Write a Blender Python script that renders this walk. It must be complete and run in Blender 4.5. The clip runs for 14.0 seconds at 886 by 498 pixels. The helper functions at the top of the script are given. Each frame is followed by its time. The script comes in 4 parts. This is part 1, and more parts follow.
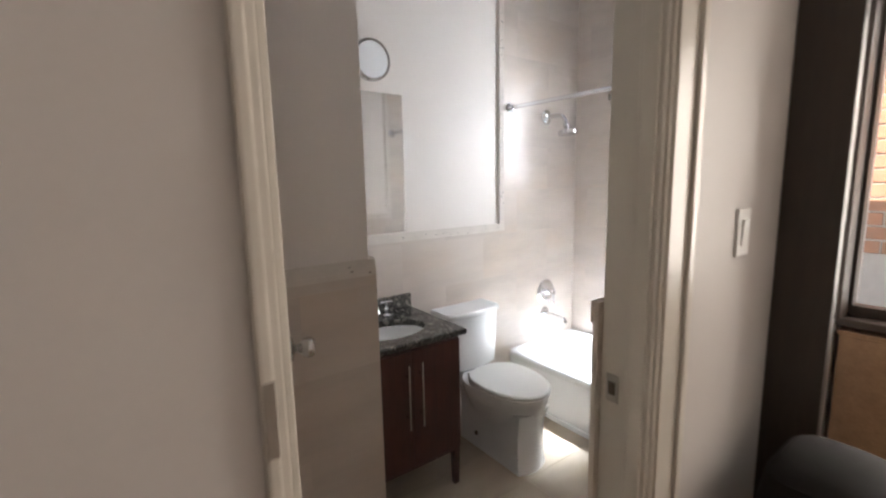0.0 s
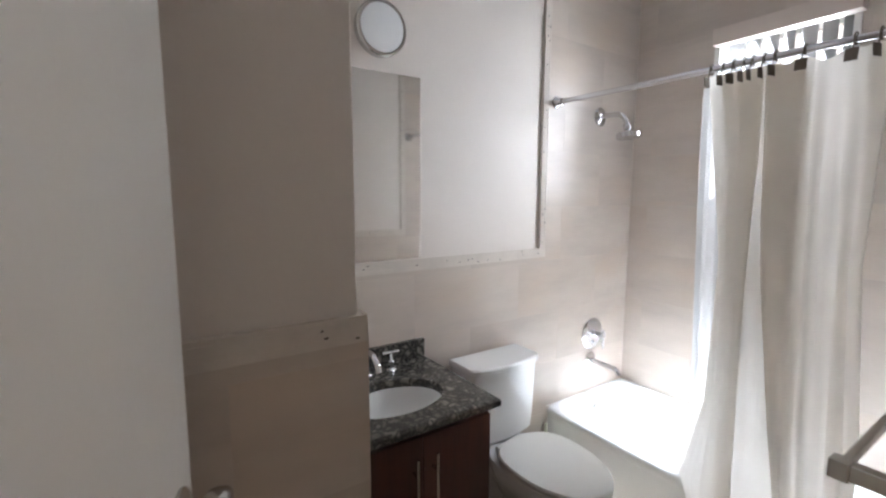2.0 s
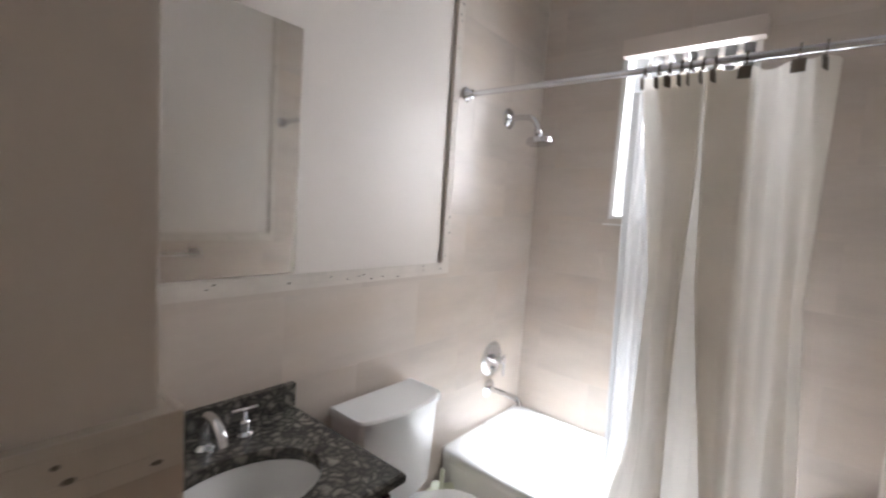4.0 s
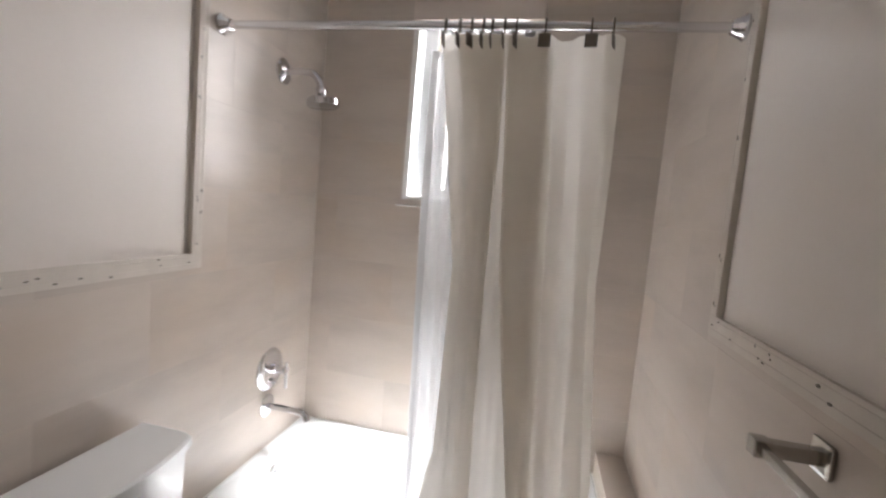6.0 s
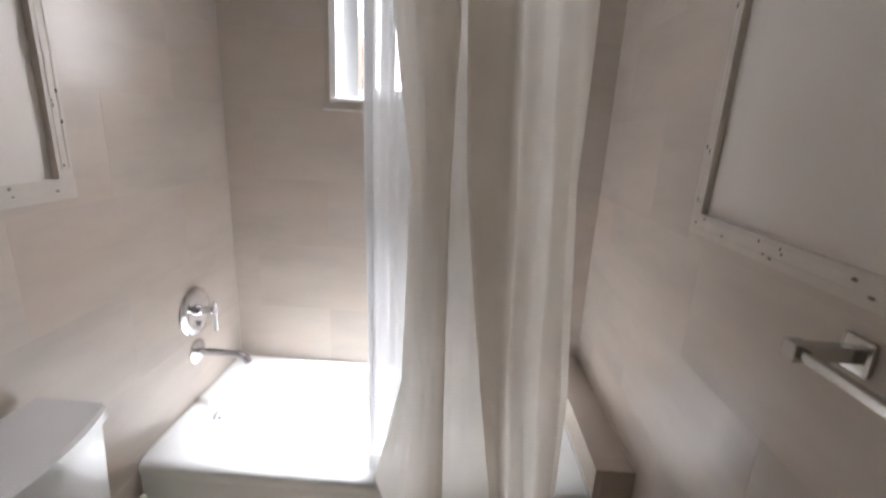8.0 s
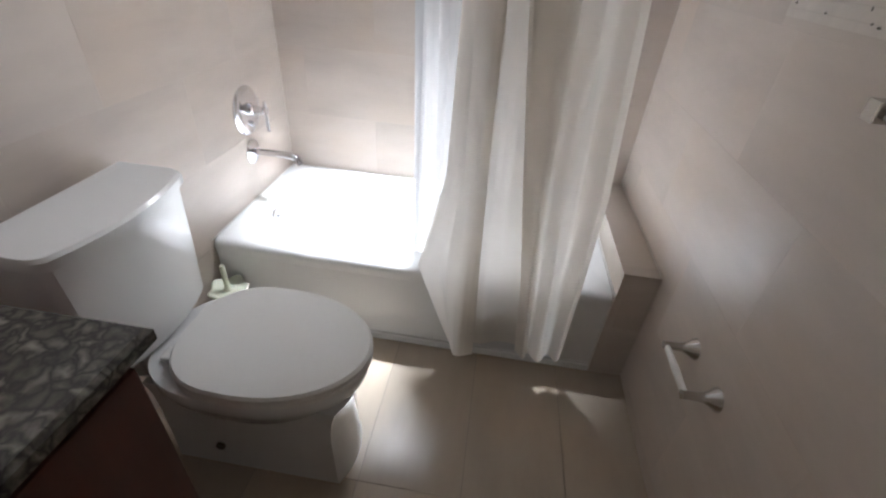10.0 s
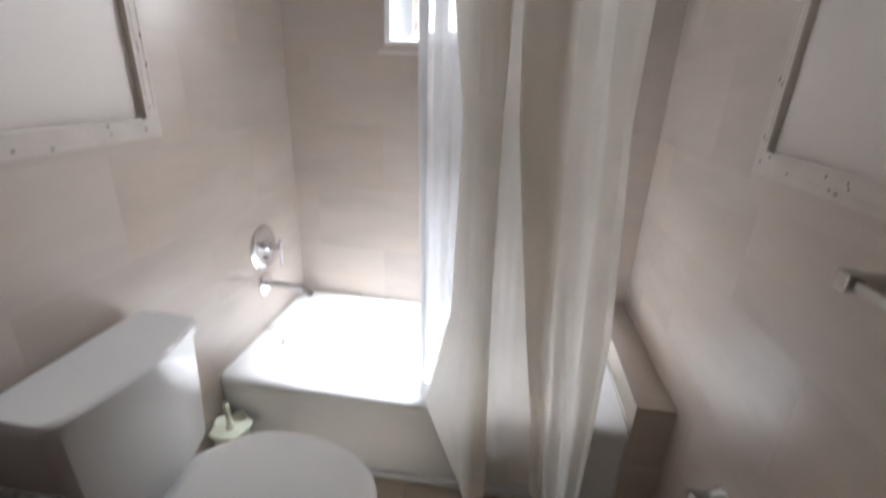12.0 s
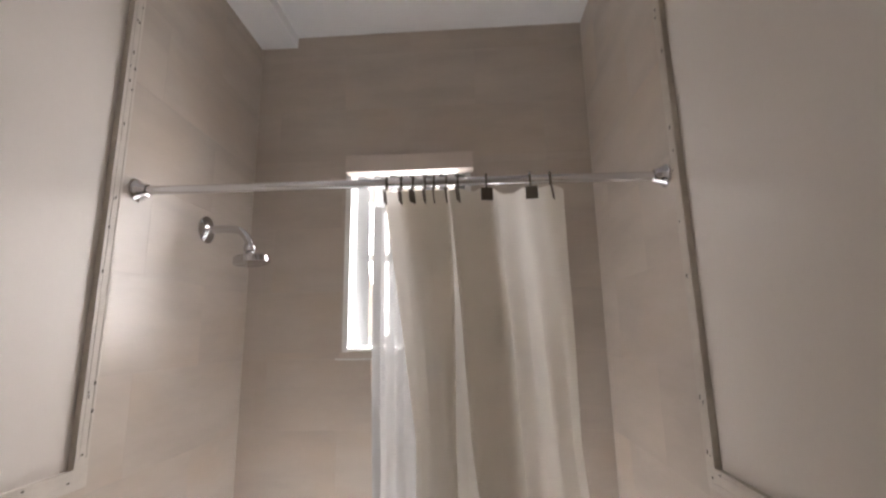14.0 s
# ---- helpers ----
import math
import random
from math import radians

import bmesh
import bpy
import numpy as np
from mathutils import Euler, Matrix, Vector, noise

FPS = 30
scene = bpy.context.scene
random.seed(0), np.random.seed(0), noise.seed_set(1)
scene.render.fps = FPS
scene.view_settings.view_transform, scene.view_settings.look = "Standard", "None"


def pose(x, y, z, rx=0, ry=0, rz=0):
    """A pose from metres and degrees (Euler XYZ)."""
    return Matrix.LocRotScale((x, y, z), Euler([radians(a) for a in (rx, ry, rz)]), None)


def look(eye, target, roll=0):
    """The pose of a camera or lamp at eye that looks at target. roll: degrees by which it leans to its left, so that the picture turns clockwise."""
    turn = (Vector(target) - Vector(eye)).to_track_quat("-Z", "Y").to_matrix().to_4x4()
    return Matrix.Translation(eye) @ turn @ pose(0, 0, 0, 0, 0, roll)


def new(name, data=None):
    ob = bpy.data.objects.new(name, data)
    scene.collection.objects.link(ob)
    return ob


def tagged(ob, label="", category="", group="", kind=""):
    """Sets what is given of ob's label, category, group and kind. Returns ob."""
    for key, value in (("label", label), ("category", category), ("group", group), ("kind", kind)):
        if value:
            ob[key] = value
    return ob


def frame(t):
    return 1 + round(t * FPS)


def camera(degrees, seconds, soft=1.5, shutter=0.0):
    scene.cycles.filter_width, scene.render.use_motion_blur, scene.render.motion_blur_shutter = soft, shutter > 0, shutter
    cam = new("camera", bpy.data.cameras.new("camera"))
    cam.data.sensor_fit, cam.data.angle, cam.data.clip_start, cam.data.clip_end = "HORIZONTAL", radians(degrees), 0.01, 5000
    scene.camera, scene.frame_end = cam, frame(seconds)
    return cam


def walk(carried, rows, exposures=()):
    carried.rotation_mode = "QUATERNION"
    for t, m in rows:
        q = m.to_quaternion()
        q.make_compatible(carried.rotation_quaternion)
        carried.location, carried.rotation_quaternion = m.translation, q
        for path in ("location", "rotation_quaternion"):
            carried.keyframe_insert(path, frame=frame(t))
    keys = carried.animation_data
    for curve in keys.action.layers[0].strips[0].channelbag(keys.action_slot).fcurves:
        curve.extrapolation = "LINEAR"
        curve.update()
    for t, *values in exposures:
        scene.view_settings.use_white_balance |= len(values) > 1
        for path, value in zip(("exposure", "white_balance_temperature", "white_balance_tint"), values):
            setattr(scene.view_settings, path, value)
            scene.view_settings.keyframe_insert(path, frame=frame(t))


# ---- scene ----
cam = camera(90.3, 14.0, soft=2.2, shutter=0.5)
PATH = [
    (0, (0.082, 0.125, 1.495), (1.248, 1.722, 1.196), -1.2),
    (0.5, (0.2, 0.261, 1.503), (1.309, 1.906, 1.251), -0.2),
    (1, (0.276, 0.392, 1.495), (1.354, 2.059, 1.256), -0.3),
    (1.5, (0.336, 0.531, 1.48), (1.426, 2.19, 1.242), -0.1),
    (2, (0.397, 0.63, 1.489), (1.51, 2.274, 1.248), 0.2),
    (2.2, (0.42, 0.662, 1.486), (1.546, 2.298, 1.252), 0.6),
    (4.3, (0.644, 1.036, 1.451), (2.314, 2.122, 1.276), 4.3),
    (4.5, (0.676, 1.055, 1.447), (2.436, 1.989, 1.279), 4.6),
    (5, (0.731, 1.074, 1.447), (2.616, 1.723, 1.287), 5.3),
    (5.5, (0.768, 1.109, 1.441), (2.685, 1.658, 1.283), 5.3),
    (6, (0.886, 1.151, 1.429), (2.834, 1.57, 1.252), 5.0),
    (6.5, (1.018, 1.176, 1.426), (2.987, 1.459, 1.222), 4.6),
    (7, (1.066, 1.198, 1.415), (3.035, 1.429, 1.154), 4.5),
    (7.5, (1.068, 1.258, 1.408), (3.041, 1.314, 1.082), 4.5),
    (8, (1.054, 1.27, 1.383), (2.983, 1.321, 0.858), 3.0),
    (8.5, (1.036, 1.274, 1.344), (2.895, 1.356, 0.61), 2.6),
    (9, (1.015, 1.266, 1.304), (2.782, 1.413, 0.378), 2.2),
    (9.2, (1.007, 1.269, 1.285), (2.729, 1.426, 0.281), 2.4),
    (11.3, (0.976, 1.27, 1.244), (2.589, 1.468, 0.078), 6.0),
    (11.5, (0.98, 1.273, 1.265), (2.653, 1.488, 0.191), 5.8),
    (12, (0.999, 1.266, 1.353), (2.844, 1.525, 0.626), 2.2),
    (12.5, (1.005, 1.258, 1.438), (2.965, 1.506, 1.128), -0.4),
    (13, (0.994, 1.248, 1.486), (2.982, 1.465, 1.519), -0.9),
    (13.5, (0.986, 1.246, 1.513), (2.967, 1.412, 1.736), -1.0),
    (14, (0.98, 1.244, 1.533), (2.941, 1.362, 1.908), -0.9),
]
EXPOSURES = [(0, 1.5, 6250, 11), (0.5, 1.4, 6300, 11), (1.5, 1.3, 6150, 11), (2.2, 1.14, 6150, 11), (4.5, 0.86, 6600, 14), (6, 0.63, 6800, 15), (8, 0.48, 6600, 15), (9.2, 0.6, 6500, 14), (11.5, 0.8, 6050, 13), (12.5, 0.4, 6850, 15), (13, 0.4, 6950, 16), (14, 0.6, 7100, 17)]
walk(cam, [(t, look(eye, target, roll)) for t, eye, target, roll in PATH], EXPOSURES)


# ---- light ----
world = bpy.data.worlds.new("sky")
scene.world = world
world.use_nodes = True
wn = world.node_tree.nodes
sky = wn.new("ShaderNodeTexSky")
sky.sky_type, sky.sun_disc, sky.sun_elevation, sky.sun_rotation = "NISHITA", False, radians(48), radians(-90)
wn["Background"].inputs["Strength"].default_value = 0.12
world.node_tree.links.new(sky.outputs["Color"], wn["Background"].inputs["Color"])

sun_data = bpy.data.lights.new("sun", "SUN")
sun_data.energy, sun_data.angle, sun_data.color = 5.0, radians(0.5), (1.0, 0.95, 0.87)
sun = new("sun", sun_data)
sun.matrix_world = look((-10, 1, 12), (0, 1, 0))


def window_light(name, eye, target, width, height, watts, colour, spread=180):
    """Daylight that comes in through a window, as an area lamp in or just inside its opening."""
    data = bpy.data.lights.new(name, "AREA")
    data.shape, data.size, data.size_y, data.energy, data.color, data.spread = "RECTANGLE", width, height, watts, colour, radians(spread)
    ob = new(name, data)
    ob.matrix_world = look(eye, target)
    return ob


window_light("bathroom_window_light", (3.04, 1.497, 1.88), (2.04, 1.80, 1.42), 0.52, 0.78, 13.5, (0.90, 0.95, 1.0))
# Added narrow lamp under the valance, brightens the tub in place of steep sky light.
window_light("tub_sky_fill", (2.806, 1.530, 2.20), (2.56, 1.55, 0.35), 0.34, 0.055, 12.5, (0.86, 0.93, 1.0), 42)
window_light("hall_window_light", (3.02, -0.1, 1.5), (2.0, -0.15, 1.4), 1.2, 1.3, 12, (1.0, 0.91, 0.79))


# ---- materials ----
class Nodes:
    """A small builder round one node material."""

    def __init__(self, name):
        self.mat = bpy.data.materials.new(name)
        self.mat.use_nodes = True
        self.tree = self.mat.node_tree
        self.bsdf = self.tree.nodes["Principled BSDF"]
        self.out = self.tree.nodes["Material Output"]

    def add(self, kind, **inputs):
        node = self.tree.nodes.new(kind)
        for key, value in inputs.items():
            node.inputs[key.replace("_", " ")].default_value = value
        return node

    def link(self, a, b):
        self.tree.links.new(a, b)

    def coords(self, scale=(1, 1, 1), shift=None, own=False):
        tc = self.tree.nodes.new("ShaderNodeTexCoord")
        mp = self.tree.nodes.new("ShaderNodeMapping")
        mp.inputs["Scale"].default_value = scale
        self.link(tc.outputs["Object"], mp.inputs["Vector"])
        if own:
            info = self.tree.nodes.new("ShaderNodeObjectInfo")
            mul = self.tree.nodes.new("ShaderNodeVectorMath")
            mul.operation = "SCALE"
            mul.inputs[0].default_value = (37.0, 91.0, 53.0)
            self.link(info.outputs["Random"], mul.inputs["Scale"])
            self.link(mul.outputs["Vector"], mp.inputs["Location"])
        return mp.outputs["Vector"]

    def noise(self, vec, scale, detail=4.0, rough=0.55):
        n = self.add("ShaderNodeTexNoise", Scale=scale, Detail=detail, Roughness=rough)
        self.link(vec, n.inputs["Vector"])
        return n.outputs["Fac"]

    def ramp(self, fac, stops):
        r = self.tree.nodes.new("ShaderNodeValToRGB")
        el = r.color_ramp.elements
        while len(el) < len(stops):
            el.new(0.5)
        for e, (p, c) in zip(el, stops):
            e.position, e.color = p, (*c, 1)
        self.link(fac, r.inputs["Fac"])
        return r.outputs["Color"]

    def mix(self, fac, a, b, blend="MIX"):
        m = self.tree.nodes.new("ShaderNodeMix")
        m.data_type, m.blend_type = "RGBA", blend
        for sock, v in ((m.inputs[0], fac), (m.inputs[6], a), (m.inputs[7], b)):
            if isinstance(v, (int, float)):
                sock.default_value = v
            elif isinstance(v, tuple):
                sock.default_value = (*v, 1)
            else:
                self.link(v, sock)
        return m.outputs[2]

    def bump(self, height, strength, distance=0.002):
        b = self.add("ShaderNodeBump", Strength=strength, Distance=distance)
        self.link(height, b.inputs["Height"])
        self.link(b.outputs["Normal"], self.bsdf.inputs["Normal"])

    def rough(self, fac, low, high):
        m = self.tree.nodes.new("ShaderNodeMapRange")
        m.inputs["To Min"].default_value, m.inputs["To Max"].default_value = low, high
        self.link(fac, m.inputs["Value"])
        self.link(m.outputs["Result"], self.bsdf.inputs["Roughness"])

    def set(self, **inputs):
        for key, value in inputs.items():
            self.bsdf.inputs[key.replace("_", " ")].default_value = value
        return self


def vary(c, k):
    return tuple(min(1.0, v * k) for v in c)


def painted(name, colour, rough=0.6, spread=0.06, bump=0.15, scale=2.5):
    """Paint, plaster or plastic: one hue with soft clouds and a fine grain."""
    n = Nodes(name)
    v = n.coords()
    big = n.noise(v, scale, 3)
    fine = n.noise(v, 90, 3)
    col = n.ramp(big, [(0.15, vary(colour, 1 - spread)), (0.85, vary(colour, 1 + spread))])
    col = n.mix(0.03, col, n.ramp(fine, [(0.35, vary(colour, 0.75)), (0.65, vary(colour, 1.15))]))
    n.link(col, n.bsdf.inputs["Base Color"])
    n.set(Roughness=rough)
    n.bump(n.noise(v, 60, 3), bump, 0.0005)
    return n.mat


def tile_stone(name, colour, rough, streak):
    """Matt porcelain with pale cloudy streaks along the tile, each tile a little different."""
    n = Nodes(name)
    v = n.coords((streak[0], streak[1], streak[2]), own=True)
    clouds = n.noise(v, 1.4, 4, 0.55)
    fine = n.noise(v, 9, 6, 0.65)
    patch = n.noise(n.coords((1, 1, 1.6), own=True), 2.3, 3, 0.5)
    col = n.ramp(clouds, [(0.30, vary(colour, 0.87)), (0.5, colour), (0.70, vary(colour, 1.09))])
    warm = (colour[0] * 1.06, colour[1] * 0.97, colour[2] * 0.87)
    col = n.mix(n.ramp(patch, [(0.50, (0.0, 0.0, 0.0)), (0.72, (0.55, 0.55, 0.55))]), col, warm)
    col = n.mix(0.07, col, n.ramp(fine, [(0.3, vary(colour, 0.8)), (0.7, vary(colour, 1.15))]))
    info = n.tree.nodes.new("ShaderNodeObjectInfo")
    tint = n.ramp(info.outputs["Random"], [(0.0, (0.975, 0.97, 0.965)), (1.0, (1.0, 1.0, 1.0))])
    col = n.mix(1.0, col, tint, "MULTIPLY")
    n.link(col, n.bsdf.inputs["Base Color"])
    n.rough(clouds, rough - 0.02, rough + 0.03)
    n.bump(fine, 0.02, 0.0006)
    return n.mat


def metal(name, colour, rough):
    n = Nodes(name)
    n.set(Base_Color=(*colour, 1), Metallic=1.0)
    v = n.coords()
    n.rough(n.noise(v, 14, 3), max(0.02, rough - 0.03), rough + 0.06)
    return n.mat


def wood(name, dark, light, rough, axis=(1, 1, 0.12), scale=14):
    n = Nodes(name)
    v = n.coords(axis)
    grain = n.noise(v, scale, 6, 0.65)
    fine = n.noise(v, scale * 5, 4)
    col = n.ramp(grain, [(0.3, dark), (0.7, light)])
    col = n.mix(0.3, col, n.ramp(fine, [(0.3, dark), (0.7, light)]))
    n.link(col, n.bsdf.inputs["Base Color"])
    n.rough(grain, rough - 0.05, rough + 0.08)
    n.bump(fine, 0.06, 0.001)
    return n.mat


def granite():
    n = Nodes("granite")
    v = n.coords()
    warp = n.add("ShaderNodeTexNoise", Scale=26.0, Detail=4.0)
    n.link(v, warp.inputs["Vector"])
    mixed = n.tree.nodes.new("ShaderNodeMix")
    mixed.data_type = "VECTOR"
    mixed.inputs[0].default_value = 0.06
    n.link(v, mixed.inputs[4])
    n.link(warp.outputs["Color"], mixed.inputs[5])
    vor = n.add("ShaderNodeTexVoronoi", Scale=36.0)
    vor.feature = "DISTANCE_TO_EDGE"
    n.link(mixed.outputs[1], vor.inputs["Vector"])
    cells = n.add("ShaderNodeTexVoronoi", Scale=36.0)
    n.link(mixed.outputs[1], cells.inputs["Vector"])
    shade = n.ramp(cells.outputs["Color"], [(0.2, (0.105, 0.097, 0.083)), (0.8, (0.235, 0.215, 0.185))])
    edge = n.ramp(vor.outputs["Distance"], [(0.0, (0.0, 0.0, 0.0)), (0.34, (1.0, 1.0, 1.0))])
    col = n.mix(edge, (0.038, 0.036, 0.033), shade)
    speck = n.noise(v, 160, 3)
    col = n.mix(n.ramp(speck, [(0.55, (0.0, 0.0, 0.0)), (0.75, (0.35, 0.35, 0.35))]), col, (0.05, 0.048, 0.045))
    n.link(col, n.bsdf.inputs["Base Color"])
    n.set(Roughness=0.16)
    return n.mat


def cloth(name, colour, share, clear=0.0):
    """Thin cloth or film that lets part of the light through, and with clear some of the view."""
    n = Nodes(name)
    v = n.coords()
    soft = n.noise(v, 5, 3)
    col = n.ramp(soft, [(0.3, vary(colour, 0.95)), (0.7, vary(colour, 1.03))])
    n.link(col, n.bsdf.inputs["Base Color"])
    n.set(Roughness=0.75)
    n.bump(n.noise(v, 45, 3), 0.05, 0.002)
    trans = n.tree.nodes.new("ShaderNodeBsdfTranslucent")
    n.link(col, trans.inputs["Color"])
    mix = n.tree.nodes.new("ShaderNodeMixShader")
    mix.inputs[0].default_value = share
    n.link(n.bsdf.outputs[0], mix.inputs[1])
    n.link(trans.outputs[0], mix.inputs[2])
    if clear:
        bare = n.tree.nodes.new("ShaderNodeBsdfTransparent")
        film = n.tree.nodes.new("ShaderNodeMixShader")
        film.inputs[0].default_value = clear
        n.link(mix.outputs[0], film.inputs[1])
        n.link(bare.outputs[0], film.inputs[2])
        mix = film
    n.link(mix.outputs[0], n.out.inputs["Surface"])
    return n.mat


def glass(name):
    n = Nodes(name)
    n.set(Base_Color=(1, 1, 1, 1), Roughness=0.0, IOR=1.45, Transmission_Weight=1.0)
    return n.mat


def ceramic(name, colour, rough=0.12):
    n = Nodes(name)
    v = n.coords()
    big = n.noise(v, 3, 3)
    n.link(n.ramp(big, [(0.3, vary(colour, 0.97)), (0.7, colour)]), n.bsdf.inputs["Base Color"])
    n.rough(n.noise(v, 20, 3), rough - 0.04, rough + 0.06)
    n.set(Coat_Weight=0.4, Coat_Roughness=0.05)
    return n.mat


PLASTER = painted("white_plaster_paint", (0.725, 0.665, 0.615), 0.5, 0.03, 0.1)
HALL_PAINT = painted("hall_wall_paint", (0.60, 0.565, 0.54), 0.55, 0.05, 0.12)
CEILING = painted("ceiling_paint", (0.86, 0.86, 0.87), 0.7, 0.03, 0.1)
TRIM = painted("cream_gloss_trim", (0.60, 0.56, 0.495), 0.3, 0.05, 0.06)
DOOR_PAINT = painted("door_gloss_paint", (0.74, 0.71, 0.665), 0.45, 0.04, 0.05)
WHITE_PAINT = painted("white_window_paint", (0.80, 0.79, 0.77), 0.35, 0.03, 0.05)
PLASTIC = painted("white_plastic", (0.78, 0.77, 0.74), 0.35, 0.02, 0.03)
GREEN_PLASTIC = painted("pale_green_plastic", (0.64, 0.655, 0.52), 0.4, 0.04, 0.03)
TILE_X = tile_stone("wall_tile_along_x", (0.545, 0.474, 0.416), 0.33, (1.3, 1, 5))
TILE_Y = tile_stone("wall_tile_along_y", (0.545, 0.474, 0.416), 0.33, (1, 1.3, 5))
TILE_F = tile_stone("floor_tile", (0.48, 0.405, 0.32), 0.24, (1.3, 3.5, 1))
GROUT = painted("grout", (0.60, 0.54, 0.47), 0.8, 0.06, 0.3, 20)
STRIP = painted("bonding_strip", (0.61, 0.55, 0.49), 0.55, 0.10, 0.4, 14)
SPOT = painted("dark_adhesive", (0.16, 0.14, 0.12), 0.8, 0.2, 0.3, 40)
CHROME = metal("chrome", (0.70, 0.70, 0.72), 0.07)
BRUSHED = metal("brushed_nickel", (0.54, 0.525, 0.50), 0.22)
STEEL = metal("steel_plate", (0.45, 0.42, 0.38), 0.35)
BRONZE = metal("dark_bronze", (0.16, 0.135, 0.11), 0.45)
MIRROR = metal("mirror_silver", (0.90, 0.91, 0.90), 0.012)
CERAMIC = ceramic("white_ceramic", (0.82, 0.82, 0.81))
ENAMEL = ceramic("white_enamel", (0.79, 0.79, 0.78), 0.16)
GRANITE = granite()
CHERRY = wood("dark_cherry_veneer", (0.035, 0.010, 0.007), (0.085, 0.026, 0.017), 0.3)
DARK_WOOD = wood("dark_brown_wood", (0.022, 0.014, 0.010), (0.045, 0.030, 0.022), 0.45)
OAK = wood("oak_floor_wood", (0.20, 0.12, 0.065), (0.33, 0.21, 0.12), 0.35, (0.12, 1, 1))
LEATHER = painted("dark_leather", (0.010, 0.008, 0.007), 0.8, 0.15, 0.4, 18)
LEATHER.node_tree.nodes["Principled BSDF"].inputs["Specular IOR Level"].default_value = 0.15
CURTAIN = cloth("white_curtain_cloth", (0.87, 0.83, 0.775), 0.62)
LINER = cloth("white_liner_film", (0.70, 0.70, 0.705), 0.42, 0.14)
BLIND = cloth("pale_blind_vinyl", (0.25, 0.25, 0.25), 0.02)
GLASS = glass("window_glass")
OPAL = painted("opal_glass", (0.80, 0.81, 0.82), 0.15, 0.02, 0.0)
BRICK = painted("red_brick", (0.42, 0.21, 0.12), 0.85, 0.25, 0.6, 9)
MORTAR = painted("mortar", (0.55, 0.52, 0.47), 0.9, 0.1, 0.5, 20)
CONCRETE = painted("concrete", (0.30, 0.29, 0.28), 0.9, 0.15, 0.5, 6)


# ---- mesh tools ----
def part(name, bm, material, parent=None, label="", smooth=False):
    """Link a bmesh as one mesh object, under a thing if one is given."""
    bmesh.ops.recalc_face_normals(bm, faces=bm.faces[:])
    me = bpy.data.meshes.new(name)
    bm.to_mesh(me)
    bm.free()
    me.materials.append(material)
    if smooth:
        for p in me.polygons:
            p.use_smooth = True
        me.set_sharp_from_angle(angle=radians(38))
    ob = new(name, me)
    if parent is not None:
        ob.parent = parent
    if label:
        ob["label"] = label
    return ob


def thing(name, label, category, group="", kind="", at=(0, 0, 0)):
    ob = new(name)
    ob.location = at
    return tagged(ob, label, category, group, kind)


def box(x0, x1, y0, y1, z0, z1, bevel=0.0, segs=2, bm=None):
    bm = bm or bmesh.new()
    made = bmesh.ops.create_cube(bm, size=1)["verts"]
    for v in made:
        v.co = Vector(((x0 + x1) / 2 + v.co.x * (x1 - x0), (y0 + y1) / 2 + v.co.y * (y1 - y0), (z0 + z1) / 2 + v.co.z * (z1 - z0)))
    if bevel:
        edges = list({e for v in made for e in v.link_edges})
        bmesh.ops.bevel(bm, geom=edges, offset=bevel, segments=segs, profile=0.6, affect="EDGES")
    return bm


def boxes(*dims):
    bm = bmesh.new()
    for d in dims:
        box(*d, bm=bm)
    return bm


def loft(rings, cap0=True, cap1=True, closed=True, bm=None):
    """A skin over rings of equally many points."""
    bm = bm or bmesh.new()
    rows = [[bm.verts.new(p) for p in ring] for ring in rings]
    n = len(rows[0])
    for a, b in zip(rows, rows[1:]):
        for i in range(n if closed else n - 1):
            j = (i + 1) % n
            bm.faces.new((a[i], a[j], b[j], b[i]))
    if cap0:
        bm.faces.new(rows[0][::-1])
    if cap1:
        bm.faces.new(rows[-1])
    return bm


def lathe(profile, place, axis, n=28, bm=None):
    """Turn (radius, along) pairs round an axis that starts at place."""
    q = Vector(axis).to_track_quat("Z", "Y").to_matrix()
    rings = []
    for r, h in profile:
        rings.append([Vector(place) + q @ Vector((r * math.cos(2 * math.pi * i / n), r * math.sin(2 * math.pi * i / n), h)) for i in range(n)])
    return loft(rings, bm=bm)


def smooth_line(points, steps=6):
    """Catmull-Rom through points."""
    pts = [Vector(p) for p in points]
    pts = [2 * pts[0] - pts[1]] + pts + [2 * pts[-1] - pts[-2]]
    out = []
    for i in range(1, len(pts) - 2):
        p0, p1, p2, p3 = pts[i - 1:i + 3]
        for k in range(steps):
            t = k / steps
            out.append(0.5 * (2 * p1 + (p2 - p0) * t + (2 * p0 - 5 * p1 + 4 * p2 - p3) * t * t + (3 * p1 - p0 - 3 * p2 + p3) * t ** 3))
    out.append(pts[-2])
    return out


def tube(points, radius, n=14, bm=None, flat=1.0):
    """A round bar along points; radius may be a list."""
    pts = [Vector(p) for p in points]
    radii = radius if isinstance(radius, (list, tuple)) else [radius] * len(pts)
    rings, side = [], None
    for i, p in enumerate(pts):
        d = (pts[min(i + 1, len(pts) - 1)] - pts[max(i - 1, 0)]).normalized()
        if side is None:
            side = d.orthogonal().normalized()
        side = (side - d * side.dot(d)).normalized()
        up = d.cross(side)
        rings.append([p + radii[i] * (math.cos(2 * math.pi * k / n) * side + flat * math.sin(2 * math.pi * k / n) * up) for k in range(n)])
    return loft(rings, bm=bm)


